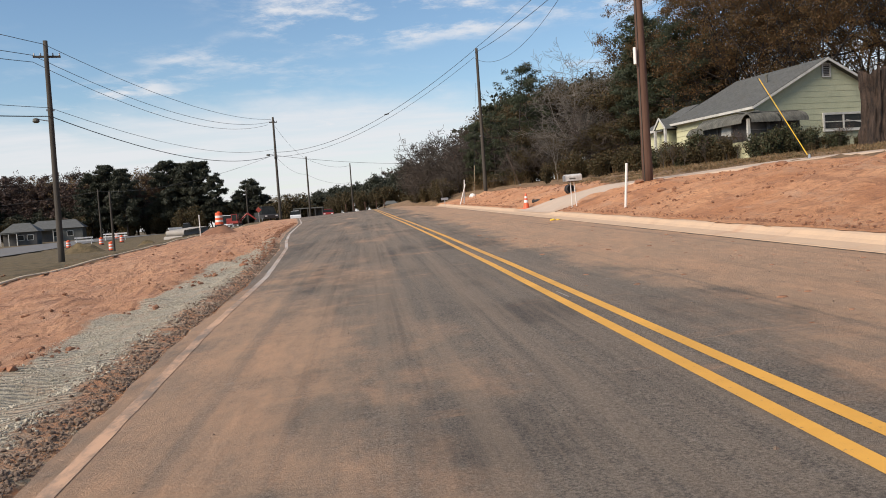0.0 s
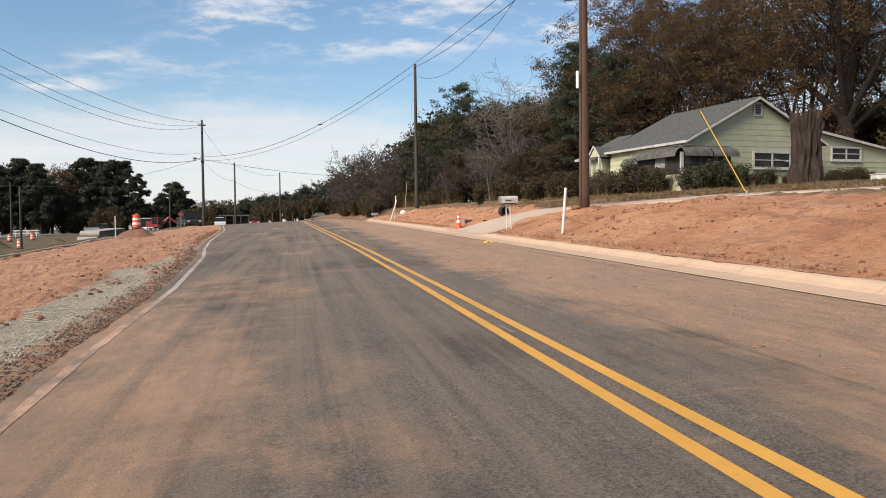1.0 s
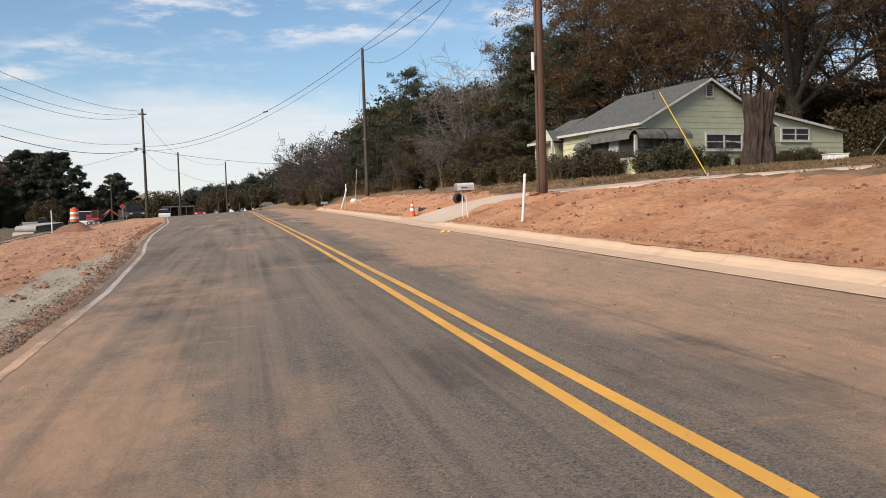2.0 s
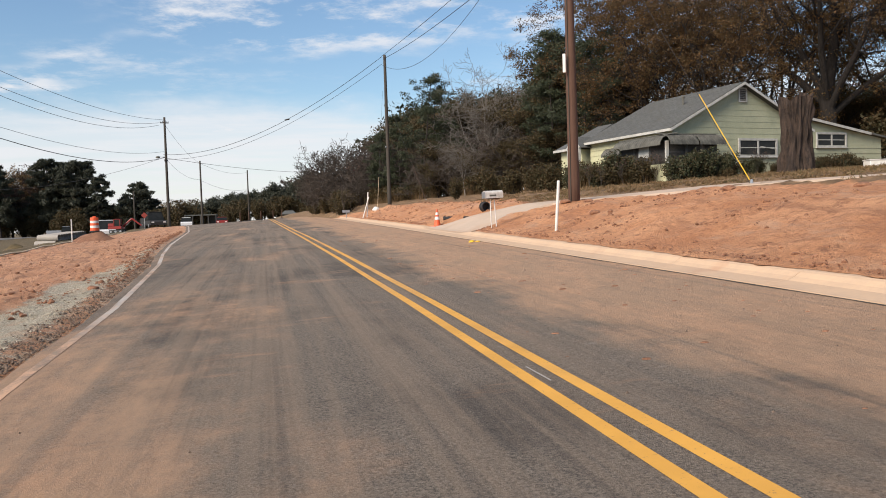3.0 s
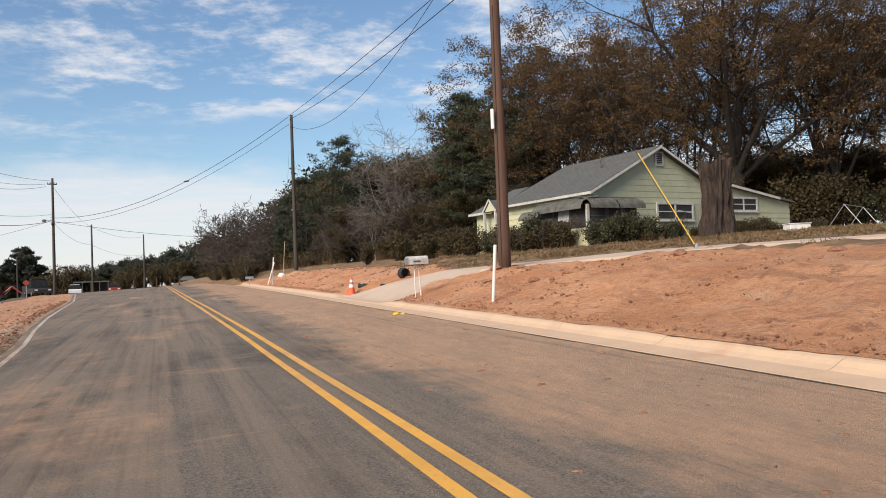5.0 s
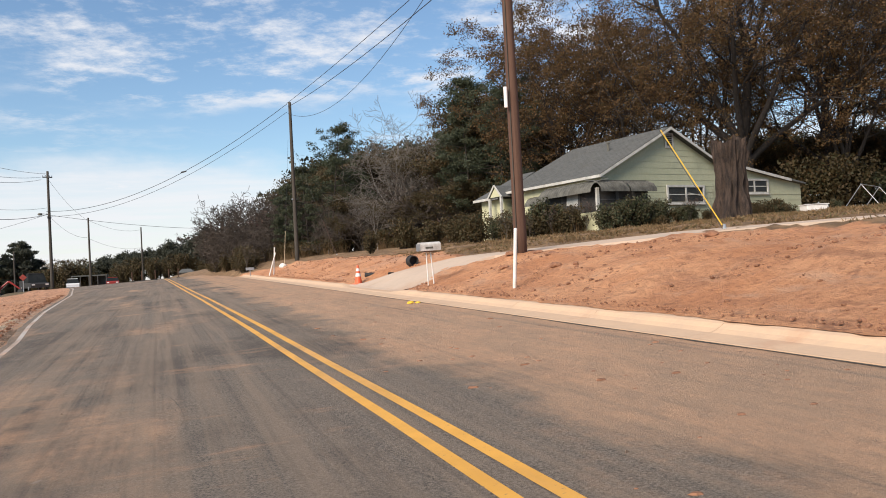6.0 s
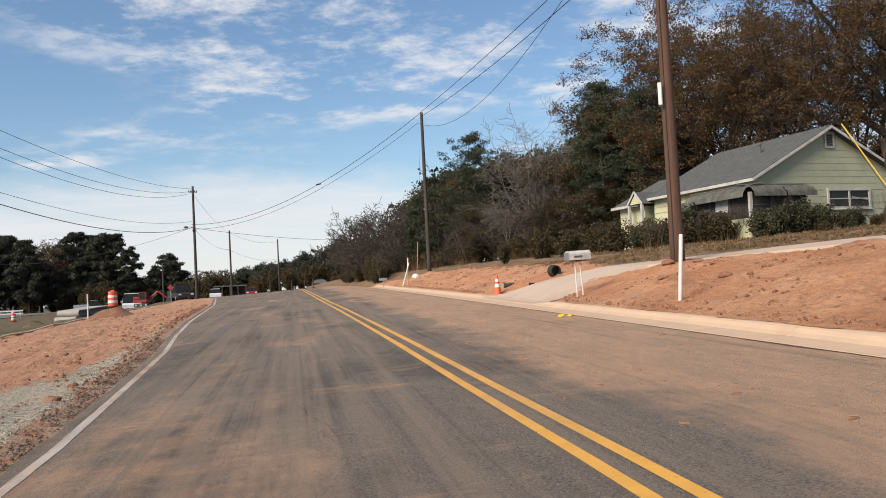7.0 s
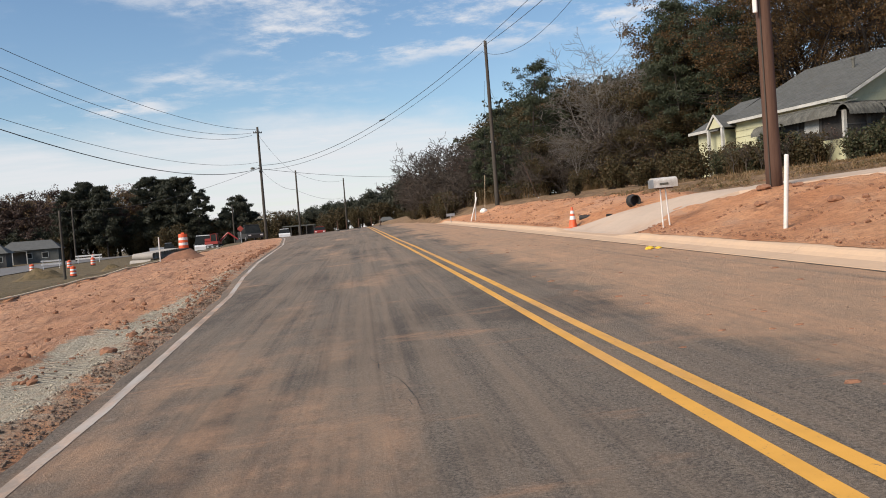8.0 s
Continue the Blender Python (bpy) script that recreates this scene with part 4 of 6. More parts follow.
        tree("bush", "dark scrub at the foot of the far trees", *SHRUBS[2 if i % 4 else 1], stand(x, y, rng.uniform(0, 360), rng.uniform(1.3, 2.0) * (1 if x < -30 else 1.15)), "bush", "far scrub")
    # undergrowth along the wood and round the house
    for i in range(40):
        u = i / 39
        x, y = 7.6 + 18 * u + rng.uniform(-0.6, 0.8), 93 - 31 * u + rng.uniform(-2, 2)
        tree("weeds", "tall dry weeds at the wood's edge", *WEEDS[i % 2], stand(x + rng.uniform(-2, 2), y - rng.uniform(1, 3), i * 31, rng.uniform(0.8, 1.4)), "weeds", "weeds along the wood")
        if u < 0.5:
            tree("bush", "tangled brown and green bush at the wood's edge", *SHRUBS[2], stand(x + 1.0, y + 1.5, rng.uniform(0, 360), rng.uniform(0.5, 0.9)), "bush", "bushes along the wood")
            for _ in range(1):
                tree("brush", "bare tangled brown brush at the wood's edge", *BRUSH[i % 2], stand(x + rng.uniform(-1.5, 1.5), y + rng.uniform(-2, 2), rng.uniform(0, 360), rng.uniform(0.6, 1.1)), "brush", "brush along the wood")
            continue
        tree("brush", "bare tangled brown brush at the wood's edge", *BRUSH[i % 2], stand(x + rng.uniform(-1, 1), y + rng.uniform(0, 3), rng.uniform(0, 360), rng.uniform(0.6, 1.0)), "brush", "brush along the wood")
        if i % 3 == 1:
            continue
        tree("bush", "tangled brown and green bush at the wood's edge", *SHRUBS[2 if i % 3 else 0], stand(x + 1.5, y + 2.5, rng.uniform(0, 360), rng.uniform(0.6, 1.1) * (1.0 if i % 3 else 1.6)), "bush", "bushes along the wood")
    for i in range(34):
        x, y = 17.2 + i * 0.42 + rng.uniform(-0.3, 0.3), 43.0 + rng.uniform(-1.0, 0.6) + (4 - i * 0.25 if i < 14 else 0)
        if i % 2:
            tree("weeds", "tall dry brown weeds in front of the house", *WEEDS[i // 2 % 2], stand(x, y - 0.4, i * 37, rng.uniform(0.8, 1.3) * (0.9 if i < 10 else 0.6)), "weeds", "weeds round the house")
        tree("shrub", "overgrown shrub in front of the house", *SHRUBS[(0, 1, 0)[i % 3]], stand(x, y, rng.uniform(0, 360), rng.uniform(0.6, 1.3) * (0.9 if i < 8 else 0.8 if i < 17 else 0.55 if i < 22 else 0.4)), "shrub", "shrubs round the house")
    # low brush that comes down to the road at the crest
    edge_rng = random.Random(31)
    for i in range(34):
        y = 77 + i * 0.8 + edge_rng.uniform(-0.5, 0.5)
        x = lerp(KERB, y) + 1.0 + edge_rng.uniform(0, 1.6)
        if i % 2:
            tree("bush", "low brown and green bush beside the road", *SHRUBS[(2, 1, 2)[i % 3]], stand(x, y, edge_rng.uniform(0, 360), edge_rng.uniform(0.45, 0.75) * (1.0 if i % 3 != 1 else 1.5)), "bush", "bushes along the wood")
        else:
            tree("brush", "bare tangled brown brush beside the road", *BRUSH[i // 2 % 2], stand(x, y, edge_rng.uniform(0, 360), edge_rng.uniform(0.35, 0.6)), "brush", "brush along the wood")
    for i, (x, y) in enumerate([(20.9, 42.3), (21.6, 42.2), (22.4, 42.5), (23.2, 42.6), (24.0, 42.8), (19.8, 44.3), (19.5, 45.8), (19.3, 47.3)]):
        tree("shrub", "overgrown green shrub against the porch", *SHRUBS[i % 2 if i > 4 else 0], stand(x, y, i * 77, 0.78 + 0.12 * (i % 3)), "shrub", "shrubs round the house")
    for i in range(16):
        tree("brush", "wild bare brown brush in front of the house", *BRUSH[i % 2], stand(16.6 + i * 0.75 + rng.uniform(-0.4, 0.4), 45.0 - min(i, 9) * 0.28 + rng.uniform(-0.6, 0.4), i * 61, rng.uniform(0.2, 0.36)), "brush", "brush round the house")
    for i, (x, y) in enumerate([(15.2, 52), (16.2, 50.5), (17.0, 49.2), (17.6, 51.5), (14.0, 54), (18.2, 48.0), (15.0, 56), (12.8, 57), (18.6, 50)]):
        tree("bush", "tall tangled bush beside the house", *SHRUBS[2 if i % 3 else 1], stand(x, y, i * 50, (0.62 if i % 3 else 1.1) * rng.uniform(0.8, 1.1)), "bush", "bushes beside the house")
    for i in range(20):
        tree("bush", "dark bush under the oaks beyond the lawn", *SHRUBS[2 if i % 4 else 0], stand(40.4 + i * 1.6, 52.5 + rng.uniform(-1.0, 2.0) - i * 0.4, i * 70, rng.uniform(1.0, 1.5) * (1 if i % 4 else 1.6)), "bush", "bushes under the oaks")
    for i in range(9):
        tree("shrub", "low dry shrub beside the stump", *SHRUBS[i % 2], stand(29.5 + i * 0.8, 43.5 + rng.uniform(-1, 1), i * 40, rng.uniform(0.35, 0.6)), "shrub", "shrubs round the house")


plant_trees()


def scatter_blades():
    """Dry grass in tufts over the lawn, one loose cover."""
    rng = np.random.default_rng(3)
    c = []
    while len(c) < 6500:
        x, y = rng.uniform(10.5, 34), rng.uniform(14, 46)
        d, u = drive_side(x, y)
        if d < 1.5 or (x - 7.2 < lerp([(0, 5.4), (20, 6.6), (26, 6.4), (29, 5.2), (33, 3.6), (60, 4)], y) + rng.normal() * 0.5):
            continue
        if noise.noise(Vector((x * 0.5, y * 0.5, 2))) < -0.1:
            continue
        c.append((x, y, height(x, y) + 0.03))
    v, f = leaf_cards(c, 0.2, 9, 0.03, 0.6, 9, -0.9, 5.0)
    tagged(place("dry_grass", mesh_of("dry_grass", v, f, L_GRASS)), "tufts of dry brown grass on the lawn", "grass", kind="stuff")


scatter_blades()


def scatter_stones():
    """Crushed stone along the left edge and clods on the clay."""
    rng = np.random.default_rng(12)
    ico = bmesh.new()
    bmesh.ops.create_icosphere(ico, subdivisions=1, radius=1)
    ico.verts.ensure_lookup_table()
    shape = np.array([tuple(v.co) for v in ico.verts])
    tri = np.array([[v.index for v in f.verts] for f in ico.faces])
    k = len(shape)
    ico.free()

    def pile(name, spots, sizes, material, label, category):
        n = len(spots)
        v = shape[None] * (0.6 + 0.75 * rng.random((n, k, 1)))
        v[:, :, 2] *= 0.7
        a = rng.random(n) * 6.283
        ca, sa = np.cos(a)[:, None], np.sin(a)[:, None]
        v = np.stack([v[:, :, 0] * ca - v[:, :, 1] * sa, v[:, :, 0] * sa + v[:, :, 1] * ca, v[:, :, 2]], axis=2)
        v = v * np.array(sizes)[:, None, None] + np.array(spots)[:, None, :]
        f = tri[None] + k * np.arange(n)[:, None, None]
        tagged(place(name, mesh_of(name, v.reshape(-1, 3).tolist(), f.reshape(-1, 3).tolist(), material)), label, category, kind="stuff")

    spots, sizes = [], []
    for _ in range(30000):
        y = 3 + 35 * rng.random() ** 1.6
        wide = lerp([(0, 1.35), (12, 1.7), (22, 1.55), (28, 1.0), (38, 0.6)], y)
        e = 0.50 + rng.random() * (wide - 0.35) + abs(rng.normal()) * 0.16
        if noise.noise(Vector((e * 1.6, y * 0.8, 3))) < -0.25 + 0.5 * max(0.0, e - wide):
            continue
        x = lerp(LEFT_EDGE, y) - e
        s = (0.004 + 0.010 * rng.random() ** 3) if e > 0.8 else 0.005 + 0.016 * rng.random() ** 4
        spots.append((x, y, height(x, y) + s * 0.25)), sizes.append(s)
    pile("gravel", spots, sizes, M_STONE, "grey crushed stone along the road's edge", "gravel")
    spots, sizes = [], []
    for _ in range(16000):
        if rng.random() < 0.45:
            y = 4 + 60 * rng.random() ** 1.5
            x = lerp(LEFT_EDGE, y) - 0.4 - 9.5 * rng.random() ** 1.4
        else:
            y = 10 + 55 * rng.random()
            x = lerp(KERB, y) + 0.85 + 5.0 * rng.random()
            if drive_side(x, y)[0] < 1.4 or (x > 8 and y > 29 and y < 38 and x < 10):
                continue
        if noise.noise(Vector((x * 0.9, y * 0.6, 7))) < 0.12:
            continue
        if x < 0 and y < 27 and lerp(LEFT_EDGE, y) - x < 1.9:
            continue
        s = 0.008 + 0.045 * rng.random() ** 4
        spots.append((x, y, height(x, y) + s * 0.2)), sizes.append(s)
    # clay spilled over the back of the kerb
    for _ in range(1500):
        y = 8 + 50 * rng.random()
        if 29.5 < y < 38:
            continue
        x = lerp(KERB, y) + 0.80 + abs(rng.normal()) * 0.12
        s = 0.006 + 0.022 * rng.random() ** 3
        spots.append((x, y, height(x + 0.1, y) + 0.01)), sizes.append(s)
    # a broken ridge of clods at the far part of the left edge
    for _ in range(1300):
        y = 21 + 45 * rng.random()
        x = lerp(LEFT_EDGE, y) - 0.42 - abs(rng.normal()) * 0.3
        s = 0.012 + 0.06 * rng.random() ** 4
        spots.append((x, y, height(x, y) + s * 0.2)), sizes.append(s)
    # rough lumps thrown up beside the stones
    for _ in range(5200):
        y = 7 + 55 * rng.random()
        if rng.random() < 0.4:
            x = lerp(KERB, y) + 1.2 + 5 * rng.random()
            if drive_side(x, y)[0] < 2.2 or noise.noise(Vector((x * 0.7, y * 0.9, 5))) < 0.25:
                continue
            s = 0.012 + 0.06 * rng.random() ** 3
            spots.append((x, y, height(x, y) + s * 0.05)), sizes.append(s)
            continue
        x = lerp(LEFT_EDGE, y) - lerp([(0, 1.6), (20, 1.2), (30, 0.5), (70, 0.4)], y) - abs(rng.normal()) * 1.1
        if noise.noise(Vector((x * 1.2, y * 0.5, 3))) < 0.18:
            continue
        s = 0.010 + 0.055 * rng.random() ** 4
        spots.append((x, y, height(x, y) + s * 0.1)), sizes.append(s)
    pile("clay_clods", spots, sizes, M_CLOD, "crumbled red clay clods on the verge", "clay")
    # the loose dark berm right at the asphalt's edge
    spots, sizes = [], []
    for _ in range(14000):
        y = 3 + 30 * rng.random() ** 1.4
        x = lerp(LEFT_EDGE, y) - 0.25 - abs(rng.normal()) * 0.24
        s = 0.004 + 0.019 * rng.random() ** 5
        spots.append((x, y, height(x, y) + s * 0.2)), sizes.append(s)
    pile("berm_stones", spots, sizes, M_BERM, "dark earthy stones heaped along the asphalt's edge", "gravel")


scatter_stones()

# ---- poles and wires ----


def utility_pole(x, y, base, top, r, mat, label, arms=(), lean=0.0):
    """arms: (height under the top, half width, turn)."""
    p = empty("utility_pole", pose(x, y, base, 0, lean, 0), label, "utility pole", "utility poles")
    h = top - base
    bm = lathe([(r * (1 - 0.34 * i / 10) * (1 + 0.03 * math.sin(i * 2.1)), -0.4 + (h + 0.4) * i / 10) for i in range(11)], 12)
    part("pole", bm, mat, p, smooth_faces=True)
    for dz, half, turn in arms:
        m = pose(0, 0, h - dz, 0, 0, turn)
        arm = part("crossarm", box(-half, r * 0.6, -0.06, half, r * 0.6 + 0.1, 0.06), mat, p, bevel=0.01, m=m)
        for k in (-0.92, -0.45, 0.45, 0.92):
            part("insulator", lathe([(0.02, 0.05), (0.05, 0.09), (0.03, 0.13), (0.055, 0.17), (0.02, 0.22)], 8), M_STEEL, arm, m=pose(half * k, r * 0.6 + 0.05, 0))
    return p


POLE_R = utility_pole(10.15, 28.95, 1.75, 13.2, 0.19, M_POLE, "brown wooden utility pole standing in red clay")
part("junction_box", box(-0.05, -0.26, 0, 0.05, -0.18, 0.60), M_STAKE, POLE_R, "pale grey box strapped to the pole", 0.015, m=pose(-0.13, 0.02, 4.25, 0, 0, -40))
part("conduit", rod((-0.16, -0.12, 0.0), (-0.12, -0.10, 8.0), 0.016), M_POLE_GREY, POLE_R)
POLE_2 = utility_pole(10.53, 71.3, 2.4, 14.95, 0.17, M_POLE_GREY, "tall grey wooden utility pole at the wood's edge")
POLE_N = utility_pole(-18.05, 51.0, -0.5, 12.8, 0.19, M_POLE_GREY, "dark wooden utility pole with a crossarm below the clay verge", [(0.9, 0.75, 10)], 0.8)
POLE_L = utility_pole(-11.6, 116.2, 0.8, 15.6, 0.2, M_POLE_GREY, "dark wooden utility pole with a short crossarm past the verge", [(0.7, 0.55, 20), (5.6, 0.5, 95)])
utility_pole(-9.3, 144.0, 0.0, 12.0, 0.18, M_POLE_GREY, "dark wooden utility pole beyond the crest")
utility_pole(-2.7, 200.0, -1.0, 13.9, 0.2, M_POLE_GREY, "dark wooden utility pole on the far slope")
utility_pole(-21.0, 71.5, -1.0, 4.7, 0.11, M_POLE_GREY, "short dark wooden post in the grass basin")
utility_pole(-46, 150.0, -1.0, 9.0, 0.16, M_POLE_GREY, "distant wooden utility pole before the trees")
utility_pole(-22, 160.0, -1.0, 8.0, 0.16, M_POLE_GREY, "distant wooden utility pole before the trees")


def pole_lamp(pole, z, turn, reach, s=1.0):
    arm = part("lamp_arm", rod((0, 0, 0), (0, -reach, 0.15), 0.03), M_STEEL, pole, m=pose(0, 0, z, 0, 0, turn))
    part("lamp_head", lathe([(0.05, 0.08), (0.16 * s, 0.04), (0.2 * s, -0.12), (0.12 * s, -0.2)], 12), M_AWNING, arm, "small grey street lamp head", m=pose(0, -reach, 0.12))


pole_lamp(POLE_N, 8.6, -75, 0.8)
pole_lamp(POLE_L, 9.6, -80, 1.0, 1.4)
for pole, z in ((POLE_L, 9.2), (POLE_N, 9.2), (POLE_2, 5.0)):
    part("bracket", box(-0.22, -0.06, 0, 0.22, 0.06, 0.1), M_STEEL, pole, m=pose(0, 0.0, z, 0, 0, 30))


def cable(points, sag, r, label, group="overhead wires"):
    v, f = [], []
    p, q = Vector(points[0]), Vector(points[1])
    side = (q - p).cross(Vector((0, 0, 1))).normalized()
    for i in range(25):
        u = i / 24
        c = p.lerp(q, u) - Vector((0, 0, sag * 4 * u * (1 - u)))
        for a in range(4):
            d = side * (r * math.cos(a * math.pi / 2)) + Vector((0, 0, r * math.sin(a * math.pi / 2)))
            v.append(tuple(c + d))
        if i:
            k = 4 * i
            f += [(k - 4 + a, k - 4 + (a + 1) % 4, k + (a + 1) % 4, k + a) for a in range(4)]
    tagged(place("overhead_wire", mesh_of("overhead_wire", v, f, M_WIRE, True)), label, "wire", group)


W_HIGH, W_LOW = "thin black overhead power wire between poles", "thick black overhead cable between poles"
# right-hand line: from behind the camera to the first pole, on to the wood's edge and across the road
cable([(10.15, 28.95, 12.9), (10.35, 71.3, 14.1)], 2.5, 0.014, W_HIGH)
cable([(12.3, -14, 11.9), (10.3, 71.3, 14.85)], 0.79, 0.02, W_HIGH)
cable([(9.95, -14, 10.3), (10.4, 71.3, 14.6)], 1.5, 0.02, W_HIGH)
cable([(10.3, 71.3, 14.8), (-11.9, 116.2, 10.8)], 2.2, 0.024, W_LOW)
cable([(10.3, 71.3, 14.2), (-11.9, 116.2, 10.2)], 2.1, 0.018, W_HIGH)
# left-hand line
for a, b, s0, r in ((12.6, 15.3, 1.2, 0.018), (12.0, 14.9, 1.6, 0.018), (11.6, 14.6, 1.9, 0.018), (8.4, 10.4, 1.6, 0.028), (8.9, 11.2, 1.3, 0.015)):
    dx = -0.6 if a > 11 and a < 12.5 else (0.5 if a < 12 and a > 11 else 0.1)
    cable([(-18.05 + dx, 51, a), (-11.9 + dx * 0.7, 116.2, b)], s0, r, W_LOW if r > 0.02 else W_HIGH)
    cable([(-24 + dx, -12, a - 2.2), (-18.05 + dx, 51, a)], s0 * 0.8, r, W_LOW if r > 0.02 else W_HIGH)
for z0, z1, s0 in ((15.2, 11.8, 0.6), (10.6, 9.0, 0.8)):
    cable([(-11.9, 116.2, z0), (-9.6, 144, z1)], s0, 0.018, W_HIGH)
    cable([(-9.6, 144, z1), (-2.7, 200, 13.4 if z1 > 10 else 9.5)], 0.9, 0.018, W_HIGH)
cable([(-11.9, 116.2, 10.4), (18, 150, 10.0)], 0.8, 0.022, W_HIGH)
cable([(-11.9, 116.2, 10.4), (-46, 150, 8.6)], 1.4, 0.018, W_HIGH)
cable([(-46, 150, 8.6), (-110, 170, 8.6)], 1.4, 0.018, W_HIGH)
# small splice sleeve where the cables meet over the road
sp = empty("cable_splice", pose(2.97, 86.1, 11.53, 0, 0, 116), "black splice sleeve on the overhead cable", "cable splice")
part("sleeve", lathe([(0.02, -0.5), (0.07, -0.4), (0.07, 0.4), (0.02, 0.5)], 8, m=pose(0, 0, 0, 0, 90, 0)), M_BLACK, sp)


def guy_wire(bottom, top, share, sleeve, label):
    g = empty("guy_wire", Matrix.Translation(bottom), label, "guy wire")
    d = Vector(top) - Vector(bottom)
    part("strand", rod((0, 0, -0.1), d, 0.007, n=5), M_WIRE, g)
    part("guard", rod(d * 0.01, d * share, 0.0135, n=8), sleeve, g)
    part("anchor_eye", lathe([(0.03, -0.1), (0.05, 0.0), (0.03, 0.12)], 8), M_STEEL, g)


guy_wire((13.85, 24.7, height(13.85, 24.7) + 0.02), (10.2, 28.9, 12.4), 0.262, M_YPLASTIC, "steel guy wire with a yellow plastic guard")
guy_wire((9.05, 68, height(9.05, 68)), (10.25, 71.2, 12.0), 0.26, M_WATTLE, "steel guy wire with a faded yellow guard")
guy_wire((12.95, 68, height(12.95, 68)), (10.4, 71.2, 12.0), 0.30, M_POLE, "steel guy wire with a rusty brown guard")

# ---- the green house ----


def gable_outline(w, z0, eave, peak, u):
    """Height of the gable wall at u across its width."""
    return eave + (peak - eave) * (1 - abs(u - w / 2) / (w / 2))


def window_unit(parent, m, w, h, cols=2, tilt=0.0):
    win = place("window", None, parent, m=m)
    fr = bmesh.new()
    for x0, z0, x1, z1 in ((-0.11, -0.11, w + 0.11, 0), (-0.11, h, w + 0.11, h + 0.12), (-0.11, 0, 0, h), (w, 0, w + 0.11, h)):
        box(x0, -0.05, z0, x1, 0.03, z1, fr)
    for i in range(1, cols):
        box(w * i / cols - 0.05, -0.04, 0, w * i / cols + 0.05, 0.03, h, fr)
    part("window_frame", fr, M_TRIM, win, "worn white window frame")
    part("window_sill", box(-0.16, -0.10, -0.17, w + 0.16, 0.02, -0.112), M_TRIM, win, bevel=0.008)
    for i in range(cols):
        x0, x1 = w * i / cols + 0.05, w * (i + 1) / cols - 0.05
        for j in range(2):
            z0, z1 = h * j / 2 + 0.02, h * (j + 1) / 2 - 0.02
            part("pane", box(x0, 0.0, z0, x1, 0.012, z1), M_GLASS, win)
            if i == cols - 1 and tilt and j:
                part("sash", box(0, -0.02, -0.035, x1 - x0, 0.02, 0.0), M_TRIM, win, m=pose(x0, -0.16, z0 + 0.06, 0, 8, 0))
        part("glazing_bar", box(x0, -0.03, h / 2 - 0.025, x1, 0.012, h / 2 + 0.025), M_TRIM, win)
    return win


def build_house():
    Z0 = 3.0
    hs = empty("house", pose(22.0, 44.75, Z0, 0, 0, 10.6), "pale green single-storey house with a grey shingle roof, overgrown", "house")
    W, L, E, P = 9.5, 8.0, 2.95, 5.38
    # carcass behind the siding
    v = [(0.03, 0.03, -0.4), (W - 0.03, 0.03, -0.4), (W - 0.03, 0.03, E), (W / 2, 0.03, P - 0.02), (0.03, 0.03, E)]
    v += [(x, L, z) for x, y, z in v]
    f = [(0, 1, 2, 3, 4), (9, 8, 7, 6, 5), (0, 5, 6, 1), (1, 6, 7, 2), (0, 4, 9, 5)]
    part_mesh = mesh_of("wall", v, f, M_SIDING)
    place("wall", part_mesh, hs)
    # lap siding of the gable wall
    z, lap = 0.0, 0.33
    while z < P - 0.15:
        zt = min(z + lap, P - 0.05)

        def span(zz):
            k = 0 if zz <= E else (zz - E) / (P - E) * W / 2
            return k, W - k
        a0, b0 = span(z)
        a1, b1 = span(zt)
        vv = [(a0, 0.006, z), (b0, 0.006, z), (b1, 0.020, zt), (a1, 0.020, zt), (a0, 0.03, z), (b0, 0.03, z)]
        place("siding_board", mesh_of("siding_board", vv, [(0, 1, 2, 3), (4, 5, 1, 0)], M_SIDING), hs)
        z += lap
    # left wall: boards in the brighter tone that holds the sunlight
    z = 0.0
    while z < E - 0.05:
        vv = [(-0.012, 0, z), (-0.012, L, z), (0.018, L, z + lap), (0.018, 0, z + lap), (0.03, 0, z), (0.03, L, z)]
        place("siding_board", mesh_of("siding_board", vv, [(1, 0, 3, 2), (0, 1, 5, 4)], M_SIDING_SUNLIT), hs)
        z += lap
    # roof: gable to the front, hipped at the back
    o, t = 0.38, 0.10
    slope = (P - E) / (W / 2)
    ez, pz = E - o * slope + 0.12, P + 0.12
    ridge0, ridge1, hip = (W / 2, -o, pz), (W / 2, L, pz), L + 0.4
    rv = [(-o, -o, ez), (W + o, -o, ez), ridge0, ridge1, (-o, hip, ez), (W + o, hip, ez)]
    rf = [(0, 2, 3, 4), (2, 1, 5, 3), (4, 3, 5)]
    k = len(rv)
    rv += [(x, y, z - t) for x, y, z in rv]
    rf += [(k + 4, k + 3, k + 2, k), (k + 3, k + 5, k + 1, k + 2), (k + 5, k + 3, k + 4), (0, 4, k + 4, k), (5, 1, k + 1, k + 5), (4, 5, k + 5, k + 4), (2, 0, k, k + 2), (1, 2, k + 2, k + 1)]
    roof = place("roof", mesh_of("roof", rv, rf, M_ROOF), hs, "weathered grey shingle roof")
    # courses of shingles on the slope that faces the road
    run = math.hypot(W / 2 + o, pz - ez)
    n = 26
    for i in range(n):
        u0, u1 = i / n, (i + 1.15) / n
        a = Vector((-o, 0, ez)).lerp(Vector((W / 2, 0, pz)), u0)
        b = Vector((-o, 0, ez)).lerp(Vector((W / 2, 0, pz)), min(1, u1))
        y1a, y1b = hip + (ridge1[1] - hip) * u0, hip + (ridge1[1] - hip) * min(1, u1)
